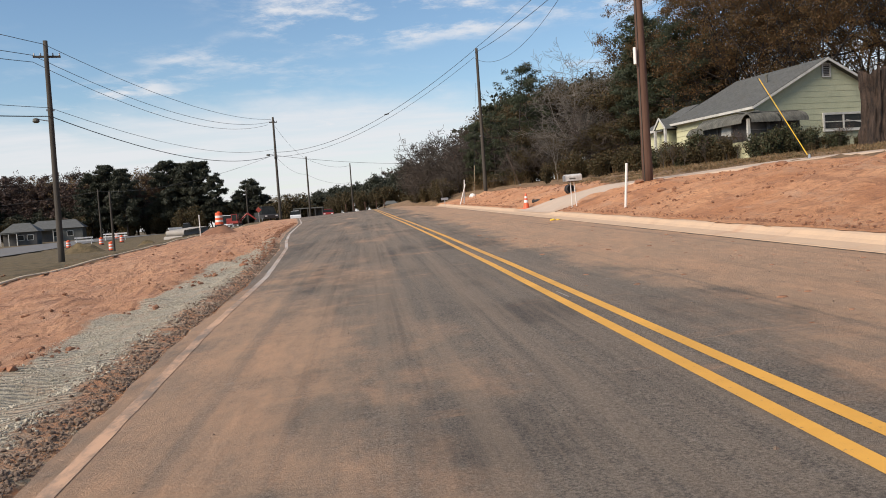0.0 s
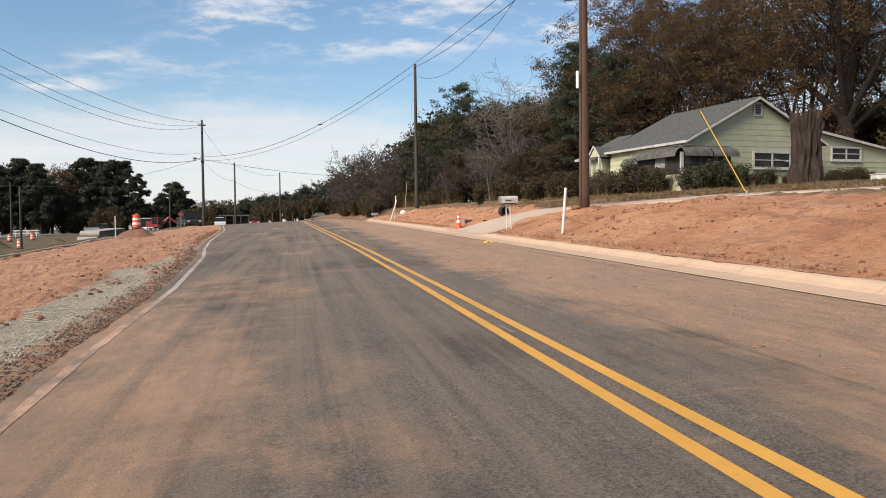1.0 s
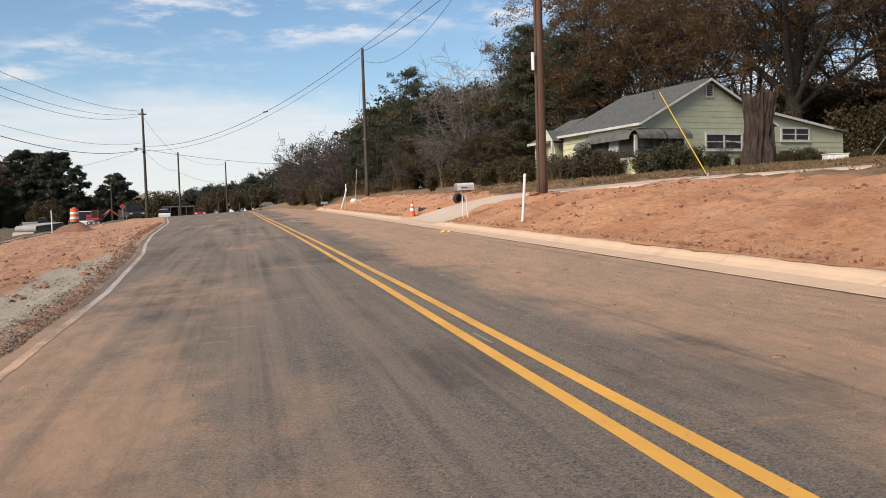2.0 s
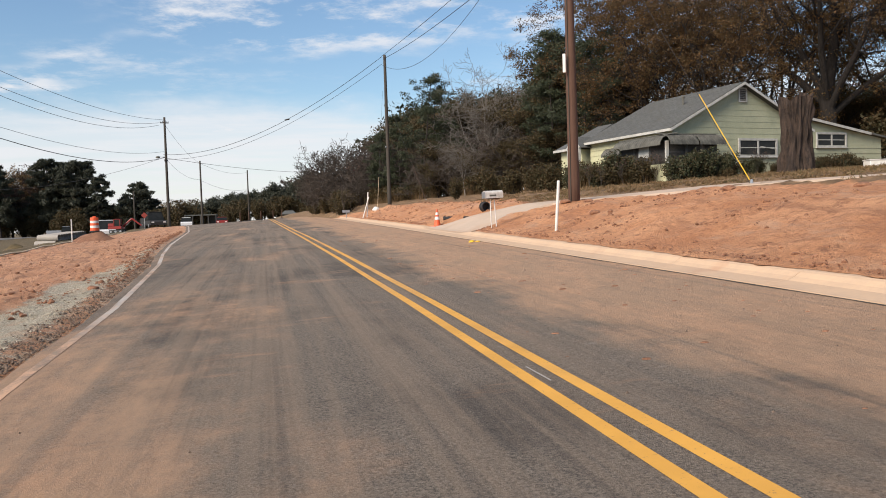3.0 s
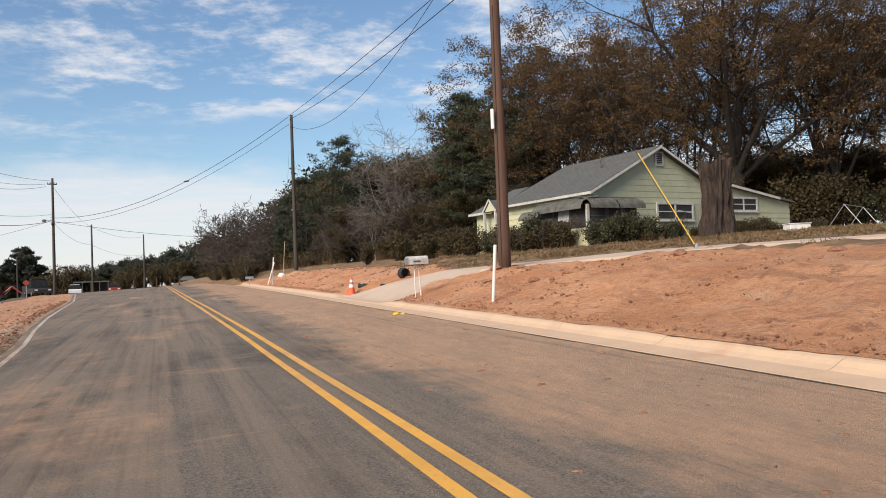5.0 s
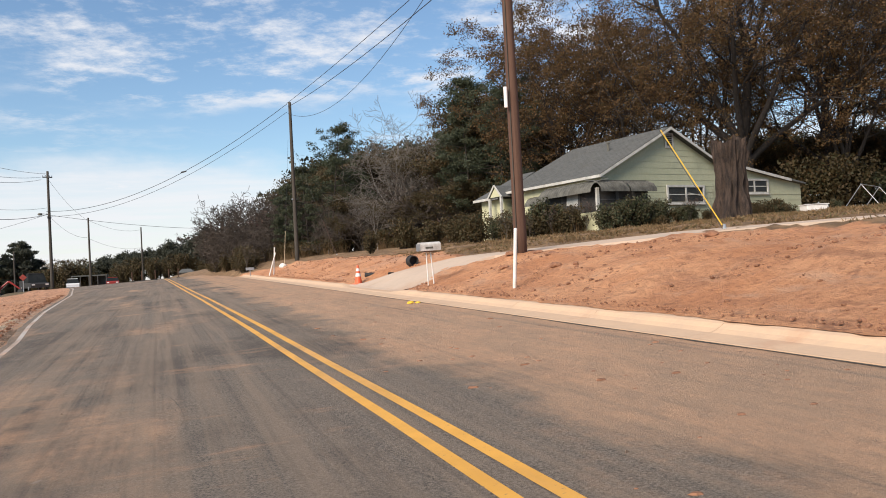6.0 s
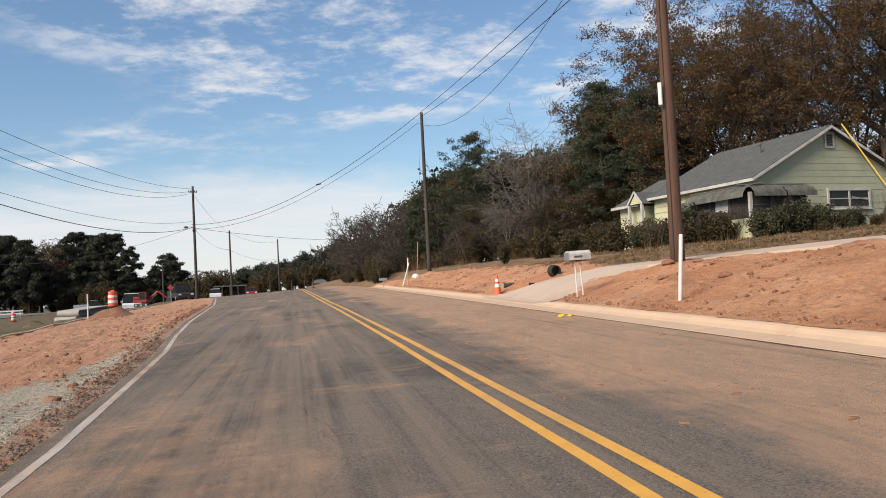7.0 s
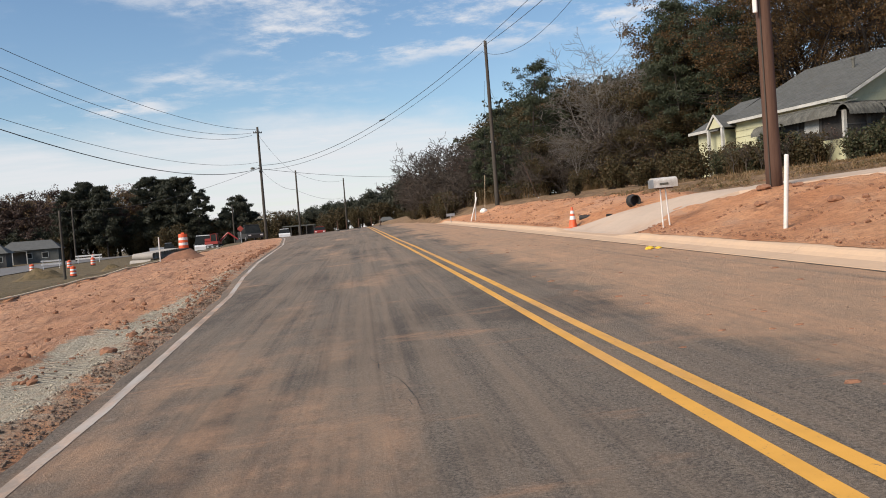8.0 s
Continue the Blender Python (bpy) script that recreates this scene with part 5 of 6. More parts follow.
        vv = [(a.x, -o - 0.01, a.z + 0.030), (a.x, y1a, a.z + 0.030), (b.x, y1b, b.z + 0.008), (b.x, -o - 0.01, b.z + 0.008), (a.x, -o - 0.01, a.z), (a.x, y1a, a.z)]
        place("shingle_course", mesh_of("shingle_course", vv, [(1, 0, 3, 2), (0, 1, 5, 4)], M_ROOF), roof)
    part("vent_pipe", lathe([(0.07, -0.2), (0.07, 0.42), (0.11, 0.43), (0.11, 0.50), (0.02, 0.55)], 10), M_AWNING, roof, "small metal vent pipe", m=pose(2.9, 2.6, ez + (2.9 + o) * slope))
    # rake and eave boards
    for s in (0, 1):
        x0, x1 = (-o, W / 2) if s == 0 else (W + o, W / 2)
        vv = [(x0, -o - 0.035, ez - t - 0.06), (x1, -o - 0.035, pz - t - 0.06), (x1, -o - 0.035, pz - 0.015), (x0, -o - 0.035, ez - 0.015)]
        vv += [(x, y + 0.03, z) for x, y, z in vv]
        place("rake_board", mesh_of("rake_board", vv, [(0, 1, 2, 3), (7, 6, 5, 4), (0, 4, 5, 1), (3, 2, 6, 7), (0, 3, 7, 4)], M_TRIM), hs, "white rake board under the roof")
    part("fascia", box(-o - 0.03, -o, ez - 0.15, -o - 0.004, hip, ez - 0.01), M_TRIM, hs, "white eave board")
    part("soffit", box(-o, -o + 0.02, ez - 0.13, 0.0, hip, ez - 0.105), M_TRIM, hs)
    # gable vent with slats
    vent = place("gable_vent", None, hs, m=pose(4.60, -0.03, 4.40))
    fr = bmesh.new()
    for a in ((0, 0, 0.6, 0.08), (0, 0.72, 0.6, 0.80), (0, 0.08, 0.08, 0.72), (0.52, 0.08, 0.6, 0.72)):
        box(a[0], -0.04, a[1], a[2], 0.02, a[3], fr)
    part("vent_frame", fr, M_TRIM, vent)
    for i in range(6):
        part("slat", box(0.08, -0.012, -0.006, 0.52, 0.055, 0.006), M_TRIM, vent, m=pose(0, -0.01, 0.14 + i * 0.105, -35, 0, 0))
    part("backing", box(0.08, 0.0, 0.08, 0.52, 0.02, 0.72), M_SCREEN, vent)
    window_unit(hs, pose(4.62, -0.045, 1.46), 2.62, 0.80, 2, 1)
    # enclosed porch wrapped round the corner
    porch = place("porch", None, hs, m=pose(-1.45, -1.35, 0))
    PW, PD = 3.3, 4.2
    part("knee_wall", box(0, 0, -0.3, PW, 0.10, 0.92), M_SIDING, porch)
    part("knee_wall", box(-0.002, 0.10, -0.3, 0.10, PD, 0.92), M_SIDING_SUNLIT, porch)
    part("porch_floor", box(0.1, 0.1, -0.2, PW, PD, 0.1), M_DARK_WALL, porch)
    for x in (0.06, 1.30, 2.4, PW - 0.08):
        part("post", box(x - 0.09, -0.01, 0.92, x + 0.09, 0.11, 2.1), M_TRIM if x < 1 else M_DARK_WALL, porch, bevel=0.01)
    for y in (1.4, 2.8, PD - 0.1):
        part("post", box(0.0, y - 0.07, 0.92, 0.1, y + 0.07, 2.1), M_DARK_WALL, porch)
    for x0, x1 in ((0.16, 1.20), (1.40, 2.3), (2.5, PW - 0.18)):
        part("screen", box(x0, 0.05, 0.92, x1, 0.06, 2.1), M_SCREEN, porch)
        part("rail", box(x0, 0.03, 1.48, x1, 0.08, 1.53), M_DARK_WALL, porch)
    for y0, y1 in ((0.12, 1.32), (1.48, 2.72), (2.88, PD - 0.18)):
        part("screen", box(0.04, y0, 0.92, 0.05, y1, 2.1), M_SCREEN, porch)
    part("blind", box(0.02, 1.7, 1.1, 0.035, 2.6, 1.9), M_TRIM, porch, "crooked pale blind", m=pose(0, 0, 0, 7, 0, 0))
    part("side_wall", box(PW - 0.1, 0.1, -0.3, PW, 1.34, 2.3), M_SIDING, porch)
    # metal awning with a scalloped edge: rounded ribs down the slope
    def awning(m, length, label):
        aw = part("awning", box(0, 0.0, 0.0, length, 0.03, 0.02), M_AWNING, porch, label, m=m)
        n = max(4, round(length / 0.2))
        for i in range(n):
            x0, x1 = length * i / n, length * (i + 1) / n
            vv, ff = [], []
            for j in range(6):
                a = math.pi * j / 5
                x, z = (x0 + x1) / 2 - (x1 - x0) / 2 * math.cos(a), 0.035 * math.sin(a)
                vv += [(x, -0.44, -0.42 + z - 0.06 * math.sin(a)), (x, -0.42, -0.26 + z), (x, -0.24, -0.04 + z), (x, 0.14, 0.12 + z), (x, 0.75, 0.22 + z)]
            for j in range(5):
                ff += [(5 * j + q, 5 * j + 5 + q, 5 * j + 6 + q, 5 * j + 1 + q) for q in range(4)]
            place("awning_rib", mesh_of("awning_rib", vv, ff, M_AWNING, True), aw)
    awning(pose(-0.1, 0, 2.30), 1.85, "weathered grey scalloped metal awning")
    awning(pose(1.82, 0, 2.30), 1.75, "weathered grey scalloped metal awning")
    awning(pose(1.42, 7.5, 2.22, 0, 0, -90), 1.9, "small weathered metal awning over the side window")
    awning(pose(0.0, PD, 2.30, 0, 0, -90), PD + 0.05, "weathered grey scalloped metal awning")
    part("porch_roof", box(0.0, 0.05, 2.40, PW, PD, 2.46), M_AWNING, porch)
    # window and awning further back on the left wall with its sunlit tone
    window_unit(hs, pose(-0.045, 5.9, 1.1, 0, 0, -90), 1.3, 0.9, 2)
    # rear porch with a little gable
    wing = place("rear_wing", None, hs, m=pose(-0.35, 8.42, 0))
    part("wing_wall", box(0, 0, -0.4, 4.6, 2.5, 2.5), M_SIDING_SUNLIT, wing)
    wv = [(-0.4, -0.02, 2.62), (2.35, -0.02, 4.15), (5.0, -0.02, 2.62), (-0.4, 2.8, 2.62), (2.35, 1.7, 4.15), (5.0, 2.8, 2.62)]
    place("wing_roof", mesh_of("wing_roof", wv, [(0, 1, 4, 3), (1, 2, 5, 4), (3, 4, 5), (0, 3, 5, 2), (2, 1, 0)], M_ROOF), wing)
    part("wing_fascia", box(-0.43, 0.0, 2.48, -0.402, 2.83, 2.63), M_TRIM, wing, "white eave board")
    # small gabled porch that faces the road
    dm = place("porch_gable", None, wing, m=pose(-0.45, 0.15, 2.58))
    place("porch_gable_roof", mesh_of("porch_gable_roof", [(-0.1, -0.72, 0.0), (-0.1, 0, 0.72), (-0.1, 0.72, 0.0), (1.3, -0.72, 0.0), (1.3, 0, 0.72), (1.3, 0.72, 0.0)], [(0, 3, 4, 1), (1, 4, 5, 2), (3, 0, 2, 5)], M_ROOF), dm)
    place("gable_board", mesh_of("gable_board", [(-0.05, -0.60, 0.02), (-0.05, 0.60, 0.02), (-0.05, 0, 0.60)], [(0, 2, 1)], M_SIDING_SUNLIT), dm)
    for s in (-1, 1):
        part("bargeboard", box(-0.14, 0, -0.06, -0.102, 1.06, 0.05), M_TRIM, dm, m=pose(0, 0, 0.72, -45 if s > 0 else -135, 0, 0))
    for y in (-0.62, 0.62):
        part("post", box(-0.12, y - 0.07, -2.6, 0.02, y + 0.07, -0.01), M_TRIM, dm)
    # lean-to at the other end
    lean = place("lean_to", None, hs, m=pose(W + 0.02, 1.4, 0))
    lv = [(0, 0, -0.4), (7.9, 0, -0.4), (7.9, 0, 2.62), (0, 0, 3.98), (0, 5, -0.4), (7.9, 5, -0.4), (7.9, 5, 2.62), (0, 5, 3.98)]
    place("lean_to_wall", mesh_of("lean_to_wall", lv, [(0, 1, 2, 3), (1, 5, 6, 2), (5, 4, 7, 6)], M_SIDING), lean)
    lr = [(0.0, -0.3, 4.1), (6.7, -0.3, 2.95), (8.1, -0.3, 2.71), (8.1, 5.2, 2.71), (0.0, 5.2, 4.1)]
    lr += [(x, y, z - 0.1) for x, y, z in lr]
    place("lean_to_roof", mesh_of("lean_to_roof", lr, [(0, 1, 2, 3, 4), (9, 8, 7, 6, 5), (0, 5, 6, 1), (1, 6, 7, 2), (2, 7, 8, 3)], M_ROOF), lean)
    lb = [(0, -0.335, 3.93), (6.7, -0.335, 2.78), (6.7, -0.335, 2.94), (0, -0.335, 4.09)]
    lb += [(x, y + 0.03, z) for x, y, z in lb]
    place("rake_board", mesh_of("rake_board", lb, [(0, 1, 2, 3), (0, 4, 5, 1), (3, 2, 6, 7)], M_TRIM), lean)
    window_unit(lean, pose(2.45, -0.05, 2.14), 2.3, 0.68, 2)
    z = 0.0
    while z < 2.3:
        vv = [(0, -0.03, z), (7.9, -0.03, z), (7.9, -0.004, z + lap), (0, -0.004, z + lap)]
        place("siding_board", mesh_of("siding_board", vv, [(0, 1, 2, 3)], M_SIDING), lean)
        z += lap


build_house()


def build_stump():
    rng = random.Random(4)
    bm = bmesh.new()
    n, rings = 64, []
    for j in range(22):
        u = j / 21
        r = 0.68 - 0.10 * u + 0.13 * smooth((u - 0.62) / 0.3) + 0.24 * (1 - u) ** 4
        ring = []
        for i in range(n):
            a = 2 * math.pi * i / n
            p = Vector((math.cos(a) * 1.7, math.sin(a) * 1.7, u * 1.2))
            ridge = noise.noise(Vector((math.cos(a) * 5, math.sin(a) * 5, u * 2.4)))
            rr = r * (1 + 0.28 * noise.noise(p * 0.9 + Vector((2, 7, 1))) + 0.30 * ridge + 0.20 * noise.noise(Vector((math.cos(a) * 8, math.sin(a) * 8, u * 5.5))))
            z = u * 3.75 + (0.42 * noise.noise(Vector((math.cos(a) * 1.6, math.sin(a) * 1.6, 9))) + 0.28 * noise.noise(Vector((math.cos(a) * 5, math.sin(a) * 5, 3)))) * smooth((u - 0.75) * 4)
            ring.append(bm.verts.new((rr * math.cos(a), rr * math.sin(a), z - 0.15)))
        rings.append(ring)
    for a, b in zip(rings, rings[1:]):
        for i in range(n):
            bm.faces.new((a[i], a[(i + 1) % n], b[(i + 1) % n], b[i]))
    c = bm.verts.new((0.1, 0, 2.95))
    for i in range(n):
        bm.faces.new((rings[-1][i], rings[-1][(i + 1) % n], c))
    ob = part("tree_stump", bm, M_STUMP, None, m=stand(25.5, 39.0, 20))
    tagged(ob, "tall broken dead tree stump with ragged bark on the lawn", "tree stump")


build_stump()

# ---- roadside things ----


def marker_stake(x, y, tall, lean_x=0.0, lean_y=0.0, r=0.039, label="white plastic marker post standing in the clay"):
    p = empty("marker_post", pose(x, y, height(x, y) - 0.02, lean_x, lean_y, 0), label, "marker post", "marker posts")
    part("post", lathe([(r, -0.2), (r, tall - 0.02), (r * 0.8, tall)], 12), M_STAKE, p, smooth_faces=False)


marker_stake(7.64, 23.85, 1.32, 0, 4.5)
marker_stake(6.95 + 0.35, 60.6, 1.75, 0, 4)
marker_stake(6.95 + 0.05, 60.5, 1.55, 0, 17)
marker_stake(-11.9, 61.3, 1.5)


def traffic_cone(x, y, tall=0.72, lean=0.0):
    c = empty("traffic_cone", pose(x, y, height(x, y) + 0.0, 0, lean, 12), "orange traffic cone with white bands beside the driveway", "traffic cone")
    part("base", box(-0.2, -0.2, 0, 0.2, 0.2, 0.04), M_ORANGE, c, bevel=0.012)
    r = lambda z: 0.145 - (0.145 - 0.03) * (z - 0.04) / (tall - 0.04)
    for i, (a, b, m) in enumerate([(0.04, 0.30, M_ORANGE), (0.30, 0.42, M_REFLECT), (0.42, 0.50, M_ORANGE), (0.50, 0.60, M_REFLECT), (0.60, tall, M_ORANGE)]):
        e = 0.002 if m is M_REFLECT else 0.0
        part("body" if m is M_ORANGE else "band", lathe([(r(a) + e, a), (r(b) + e, b)], 18), m, c, smooth_faces=False)


traffic_cone(7.35, 37.4)


def build_mailbox():
    mb = empty("mailbox", pose(7.42, 29.0, height(7.42, 29.0), 0, 0, 4), "grey-white mailbox on two thin bent posts", "mailbox")
    prof = [(-0.15, 0), (0.15, 0), (0.15, 0.16)] + [(0.15 * math.cos(a), 0.16 + 0.08 * math.sin(a)) for a in [math.pi * i / 8 for i in range(1, 8)]] + [(-0.15, 0.16)]
    L = 0.30
    n = len(prof)
    v = [(-L, y, z) for y, z in prof] + [(L, y, z) for y, z in prof]
    f = [tuple(range(n))[::-1], tuple(range(n, 2 * n))] + [(i, (i + 1) % n, n + (i + 1) % n, n + i) for i in range(n)]
    body = place("box", mesh_of("box", v, f, M_MAILBOX), mb, m=pose(0, 0, 0.93, 0, -1.5, 0))
    part("door", box(-L - 0.02, -0.14, 0.01, -L - 0.003, 0.14, 0.2), M_STEEL, body, "dented metal door")
    part("bar_of_lettering", box(-0.16, -0.156, 0.06, 0.06, -0.152, 0.11), M_AWNING, body)
    part("support_board", box(-0.2, -0.08, 0.90, 0.2, 0.08, 0.928), M_POLE, mb)
    part("post", rod((-0.07, 0, -0.2), (-0.09, 0, 0.92), 0.018), M_STAKE, mb)
    part("post", rod((0.12, 0.03, -0.2), (0.04, 0, 0.92), 0.018), M_STAKE, mb)


build_mailbox()


def pipe_end(x, y, z, r, length, turn, mat, label, name="culvert_pipe", tilt=0.0):
    p = empty(name, pose(x, y, z, 0, tilt, turn), label, "pipe")
    m = pose(0, 0, 0, 90, 0, 0)
    part("shell", lathe([(r * 0.86, 0.0), (r, 0.0), (r, length), (r * 0.86, length), (r * 0.86, 0.0)], 22, m=m, cap=False), mat, p, smooth_faces=False)
    if mat is M_BLACK:
        part("end_cap", lathe([(0.0, 0.03), (r * 0.85, 0.03), (r * 0.85, 0.06), (0.0, 0.06)], 22, m=m), mat, p)
        part("collar", lathe([(r, 0.02), (r * 1.12, 0.03), (r * 1.12, 0.1), (r, 0.11)], 22, m=m, cap=False), mat, p)
    return p


pipe_end(9.1, 36.4, height(9.1, 36.4) + 0.2, 0.19, 0.3, 8, M_BLACK, "black corrugated plastic culvert pipe lying on clay")
pipe_end(7.75, 38.0, height(7.75, 38.0) + 0.07, 0.09, 0.7, 70, M_BLACK, "short black tube beside the cone")
pipe_end(8.3, 36.6, height(8.3, 36.6) + 0.05, 0.05, 0.7, 100, M_BLACK, "thin black drain pipe on the clay")


def small_lump(name, x, y, r, mat, label, category, squash=0.6, lift=0.0, seed=0):
    bm = bmesh.new()
    bmesh.ops.create_icosphere(bm, subdivisions=2, radius=r)
    for v in bm.verts:
        v.co *= 1 + 0.35 * noise.noise(v.co * (1.3 / r) + Vector((seed, 3, 1)))
        v.co.z *= squash
    z = height(x, y) if x > lerp(KERB, y) + 0.8 or x < lerp(LEFT_EDGE, y) else road_z(x, y)
    return tagged(part(name, bm, mat, None, m=pose(x, y, z + lift + r * squash * 0.35)), label, category)


small_lump("sand_bag", 8.7, 66.2, 0.28, M_STAKE, "white sandbag lying on the clay", "sandbag", 0.7)
small_lump("yellow_scrap", 5.95, 26.1, 0.09, M_YPLASTIC, "crumpled yellow plastic scrap in the gutter", "litter", 0.5, 0.0, 2)
small_lump("yellow_scrap", 6.1, 26.0, 0.07, M_YPLASTIC, "crumpled yellow plastic scrap in the gutter", "litter", 0.4, 0.0, 5)
small_lump("clay_lump", -3.0, 20.4, 0.11, M_CLOD, "large lump of red clay on the stones", "clay", 0.55, 0.0, 8)
for i, (x, y, r) in enumerate([(9.9, 26.4, 0.16), (10.4, 28.3, 0.16), (9.75, 28.7, 0.18), (10.55, 29.1, 0.13), (9.0, 24.5, 0.16), (11.8, 22.5, 0.18), (8.6, 26.6, 0.14), (12.2, 18.2, 0.17)]):
    small_lump("clay_lump", x, y, r, M_CLOD, "lump of loose red clay on the bank", "clay", 0.45, 0.0, i)

well = empty("well_cover", stand(28.45, 37.2, -14), "low white concrete well cover on the grass", "well cover")
part("block", box(-0.5, -0.35, -0.1, 0.5, 0.35, 0.31), M_STAKE, well, bevel=0.03)
part("lid", box(-0.53, -0.38, 0.312, 0.53, 0.38, 0.35), M_STAKE, well, bevel=0.01)


def swing_frame(x, y, turn):
    s = empty("swing_frame", stand(x, y, turn), "white metal swing frame with nothing hung on it", "swing frame")
    for u in (0, 3.4):
        for d in (-0.9, 0.9):
            part("leg", rod((u, d, -0.05), (u, 0, 1.2), 0.02), M_STEEL, s)
    part("top_bar", rod((-0.1, 0, 1.2), (3.5, 0, 1.2), 0.02), M_STEEL, s)


swing_frame(32.6, 38.5, 30)

# ---- works on the left ----


def traffic_drum(x, y, z=None, label="orange and white traffic drum on the verge"):
    z = height(x, y, False) if z is None else z
    d = empty("traffic_drum", pose(x, y, z), label, "traffic drum", "traffic drums")
    part("foot", lathe([(0.34, 0), (0.36, 0.05), (0.31, 0.1)], 18), M_BLACK, d)
    zs = [0.1, 0.28, 0.44, 0.60, 0.76, 0.98]
    for i in range(5):
        r0, r1 = 0.30 - 0.045 * zs[i], 0.30 - 0.045 * zs[i + 1]
        part("band" if i % 2 else "body", lathe([(r0, zs[i] + 0.002), (r0, zs[i] + 0.02), (r1, zs[i + 1] - 0.02), (r1 - 0.012, zs[i + 1])], 18), M_REFLECT if i % 2 else M_ORANGE, d)
    part("handle", box(-0.1, -0.02, 0.97, 0.1, 0.02, 1.06), M_ORANGE, d, bevel=0.01)


def mound(x, y, r, h, label, mat, seed=0):
    bm = bmesh.new()
    bmesh.ops.create_grid(bm, x_segments=18, y_segments=18, size=r)
    for v in bm.verts:
        d = min(1, v.co.length / r)
        v.co.z = h * (1 - smooth(d)) * (1 + 0.35 * noise.noise(v.co * 1.4 + Vector((seed, 0, 0)))) - 0.1 * d
    tagged(part("dirt_mound", bm, mat, None, smooth_faces=True, m=pose(x, y, height(x, y, False))), label, "dirt mound")


mound(-10.7, 62.4, 1.9, 0.62, "small mound of loose red clay", M_CLOD)
traffic_drum(-10.7, 62.4, 1.28, "orange and white traffic drum on a clay mound")
for x, y in ((-38.95, 113), (-36.0, 117), (-27.5, 92.7), (-34.4, 121), (-44, 152), (-25.9, 118)):
    traffic_drum(x, y)
mound(-31.0, 94, 3.0, 1.0, "heap of brown earth in the grass basin", M_GROUND, 4)
mound(-22.5, 88, 2.4, 0.9, "heap of brown earth in the grass basin", M_GROUND, 9)

for i in range(24):
    row, k = divmod(i, 12)
    x = -20.1 + k * 0.03 + row * 0.25
    y = 85.6 + k * 0.85
    pipe_end(x, y, height(-19, 85, False) + 0.74 + k * 0.02 + row * 0.56, 0.29, 2.1, 68, M_PIPE, "grey concrete drain pipe in a stack", "concrete_pipe")


for k in range(11):
    x, y = -19.2 + k * 0.03, 85.0 + k * 0.88
    tagged(part("timber_skid", box(-0.9, -0.12, -0.3, 0.9, 0.12, 0.44), M_POLE, None, m=pose(x, y, height(-19, 85, False) + k * 0.021, 0, 0, 158)), "rough timber skid under the stacked pipes", "timber", "timber skids")


def barricade(x, y, turn, long=2.4):
    b = empty("barricade", stand(x, y, turn), "white road barricade on the far roadside", "barricade", "barricades")
    for z in (0.55, 0.95):
        part("board", box(-long / 2, -0.02, z, long / 2, 0.02, z + 0.2), M_REFLECT, b, bevel=0.005)
    for u in (-long * 0.4, long * 0.4):
        for d in (-0.35, 0.35):
            part("leg", rod((u, d, 0), (u, 0, 1.15), 0.03), M_STEEL, b)


barricade(-39.4, 120.5, 20)
barricade(-39.6, 136, 10, 3.6)

# straw wattle along the outer edge of the clay
wv, wf = [], []
for j in range(-2, 31):
    y = 8 + j * 2.4
    x = lerp(OUTER, y) + 0.75 + 0.18 * noise.noise(Vector((y * 0.3, 2, 0)))
    z = max(height(x, y), height(x + 0.3, y)) + 0.03
    for i in range(8):
        wv.append((x + 0.09 * math.cos(i * math.pi / 4), y, z + 0.04 * math.sin(i * math.pi / 4)))
    if j > -2:
        k = len(wv) - 16
        wf += [(k + i, k + 8 + i, k + 8 + (i + 1) % 8, k + (i + 1) % 8) for i in range(8)]
tagged(place("straw_wattle", mesh_of("straw_wattle", wv, wf, M_WATTLE, True)), "long pale straw wattle along the clay's outer edge", "straw wattle")

# far road on the left with its verge
FAR_ROAD = [(-46, 20), (-46.5, 60), (-47, 90), (-47.5, 110), (-47.5, 130), (-47.5, 150), (-47, 175)]
fv, ff = [], []
for i, (x, y) in enumerate(FAR_ROAD):
    (ax, ay), (bx, by) = FAR_ROAD[max(0, i - 1)], FAR_ROAD[min(len(FAR_ROAD) - 1, i + 1)]
    run = math.hypot(bx - ax, by - ay)
    for d in (-6.5, 0, 6.5):
        px, py = x + d * (by - ay) / run, y - d * (bx - ax) / run
        fv.append((px, py, height(px, py, False) + 0.08))
    if i:
        for j in (0, 1):
            ff.append((3 * i - 3 + j, 3 * i + j, 3 * i + 1 + j, 3 * i - 2 + j))
tagged(place("side_road", mesh_of("side_road", fv, ff, M_SIDE_ROAD)), "pale grey side road across the field", "road", kind="structure")


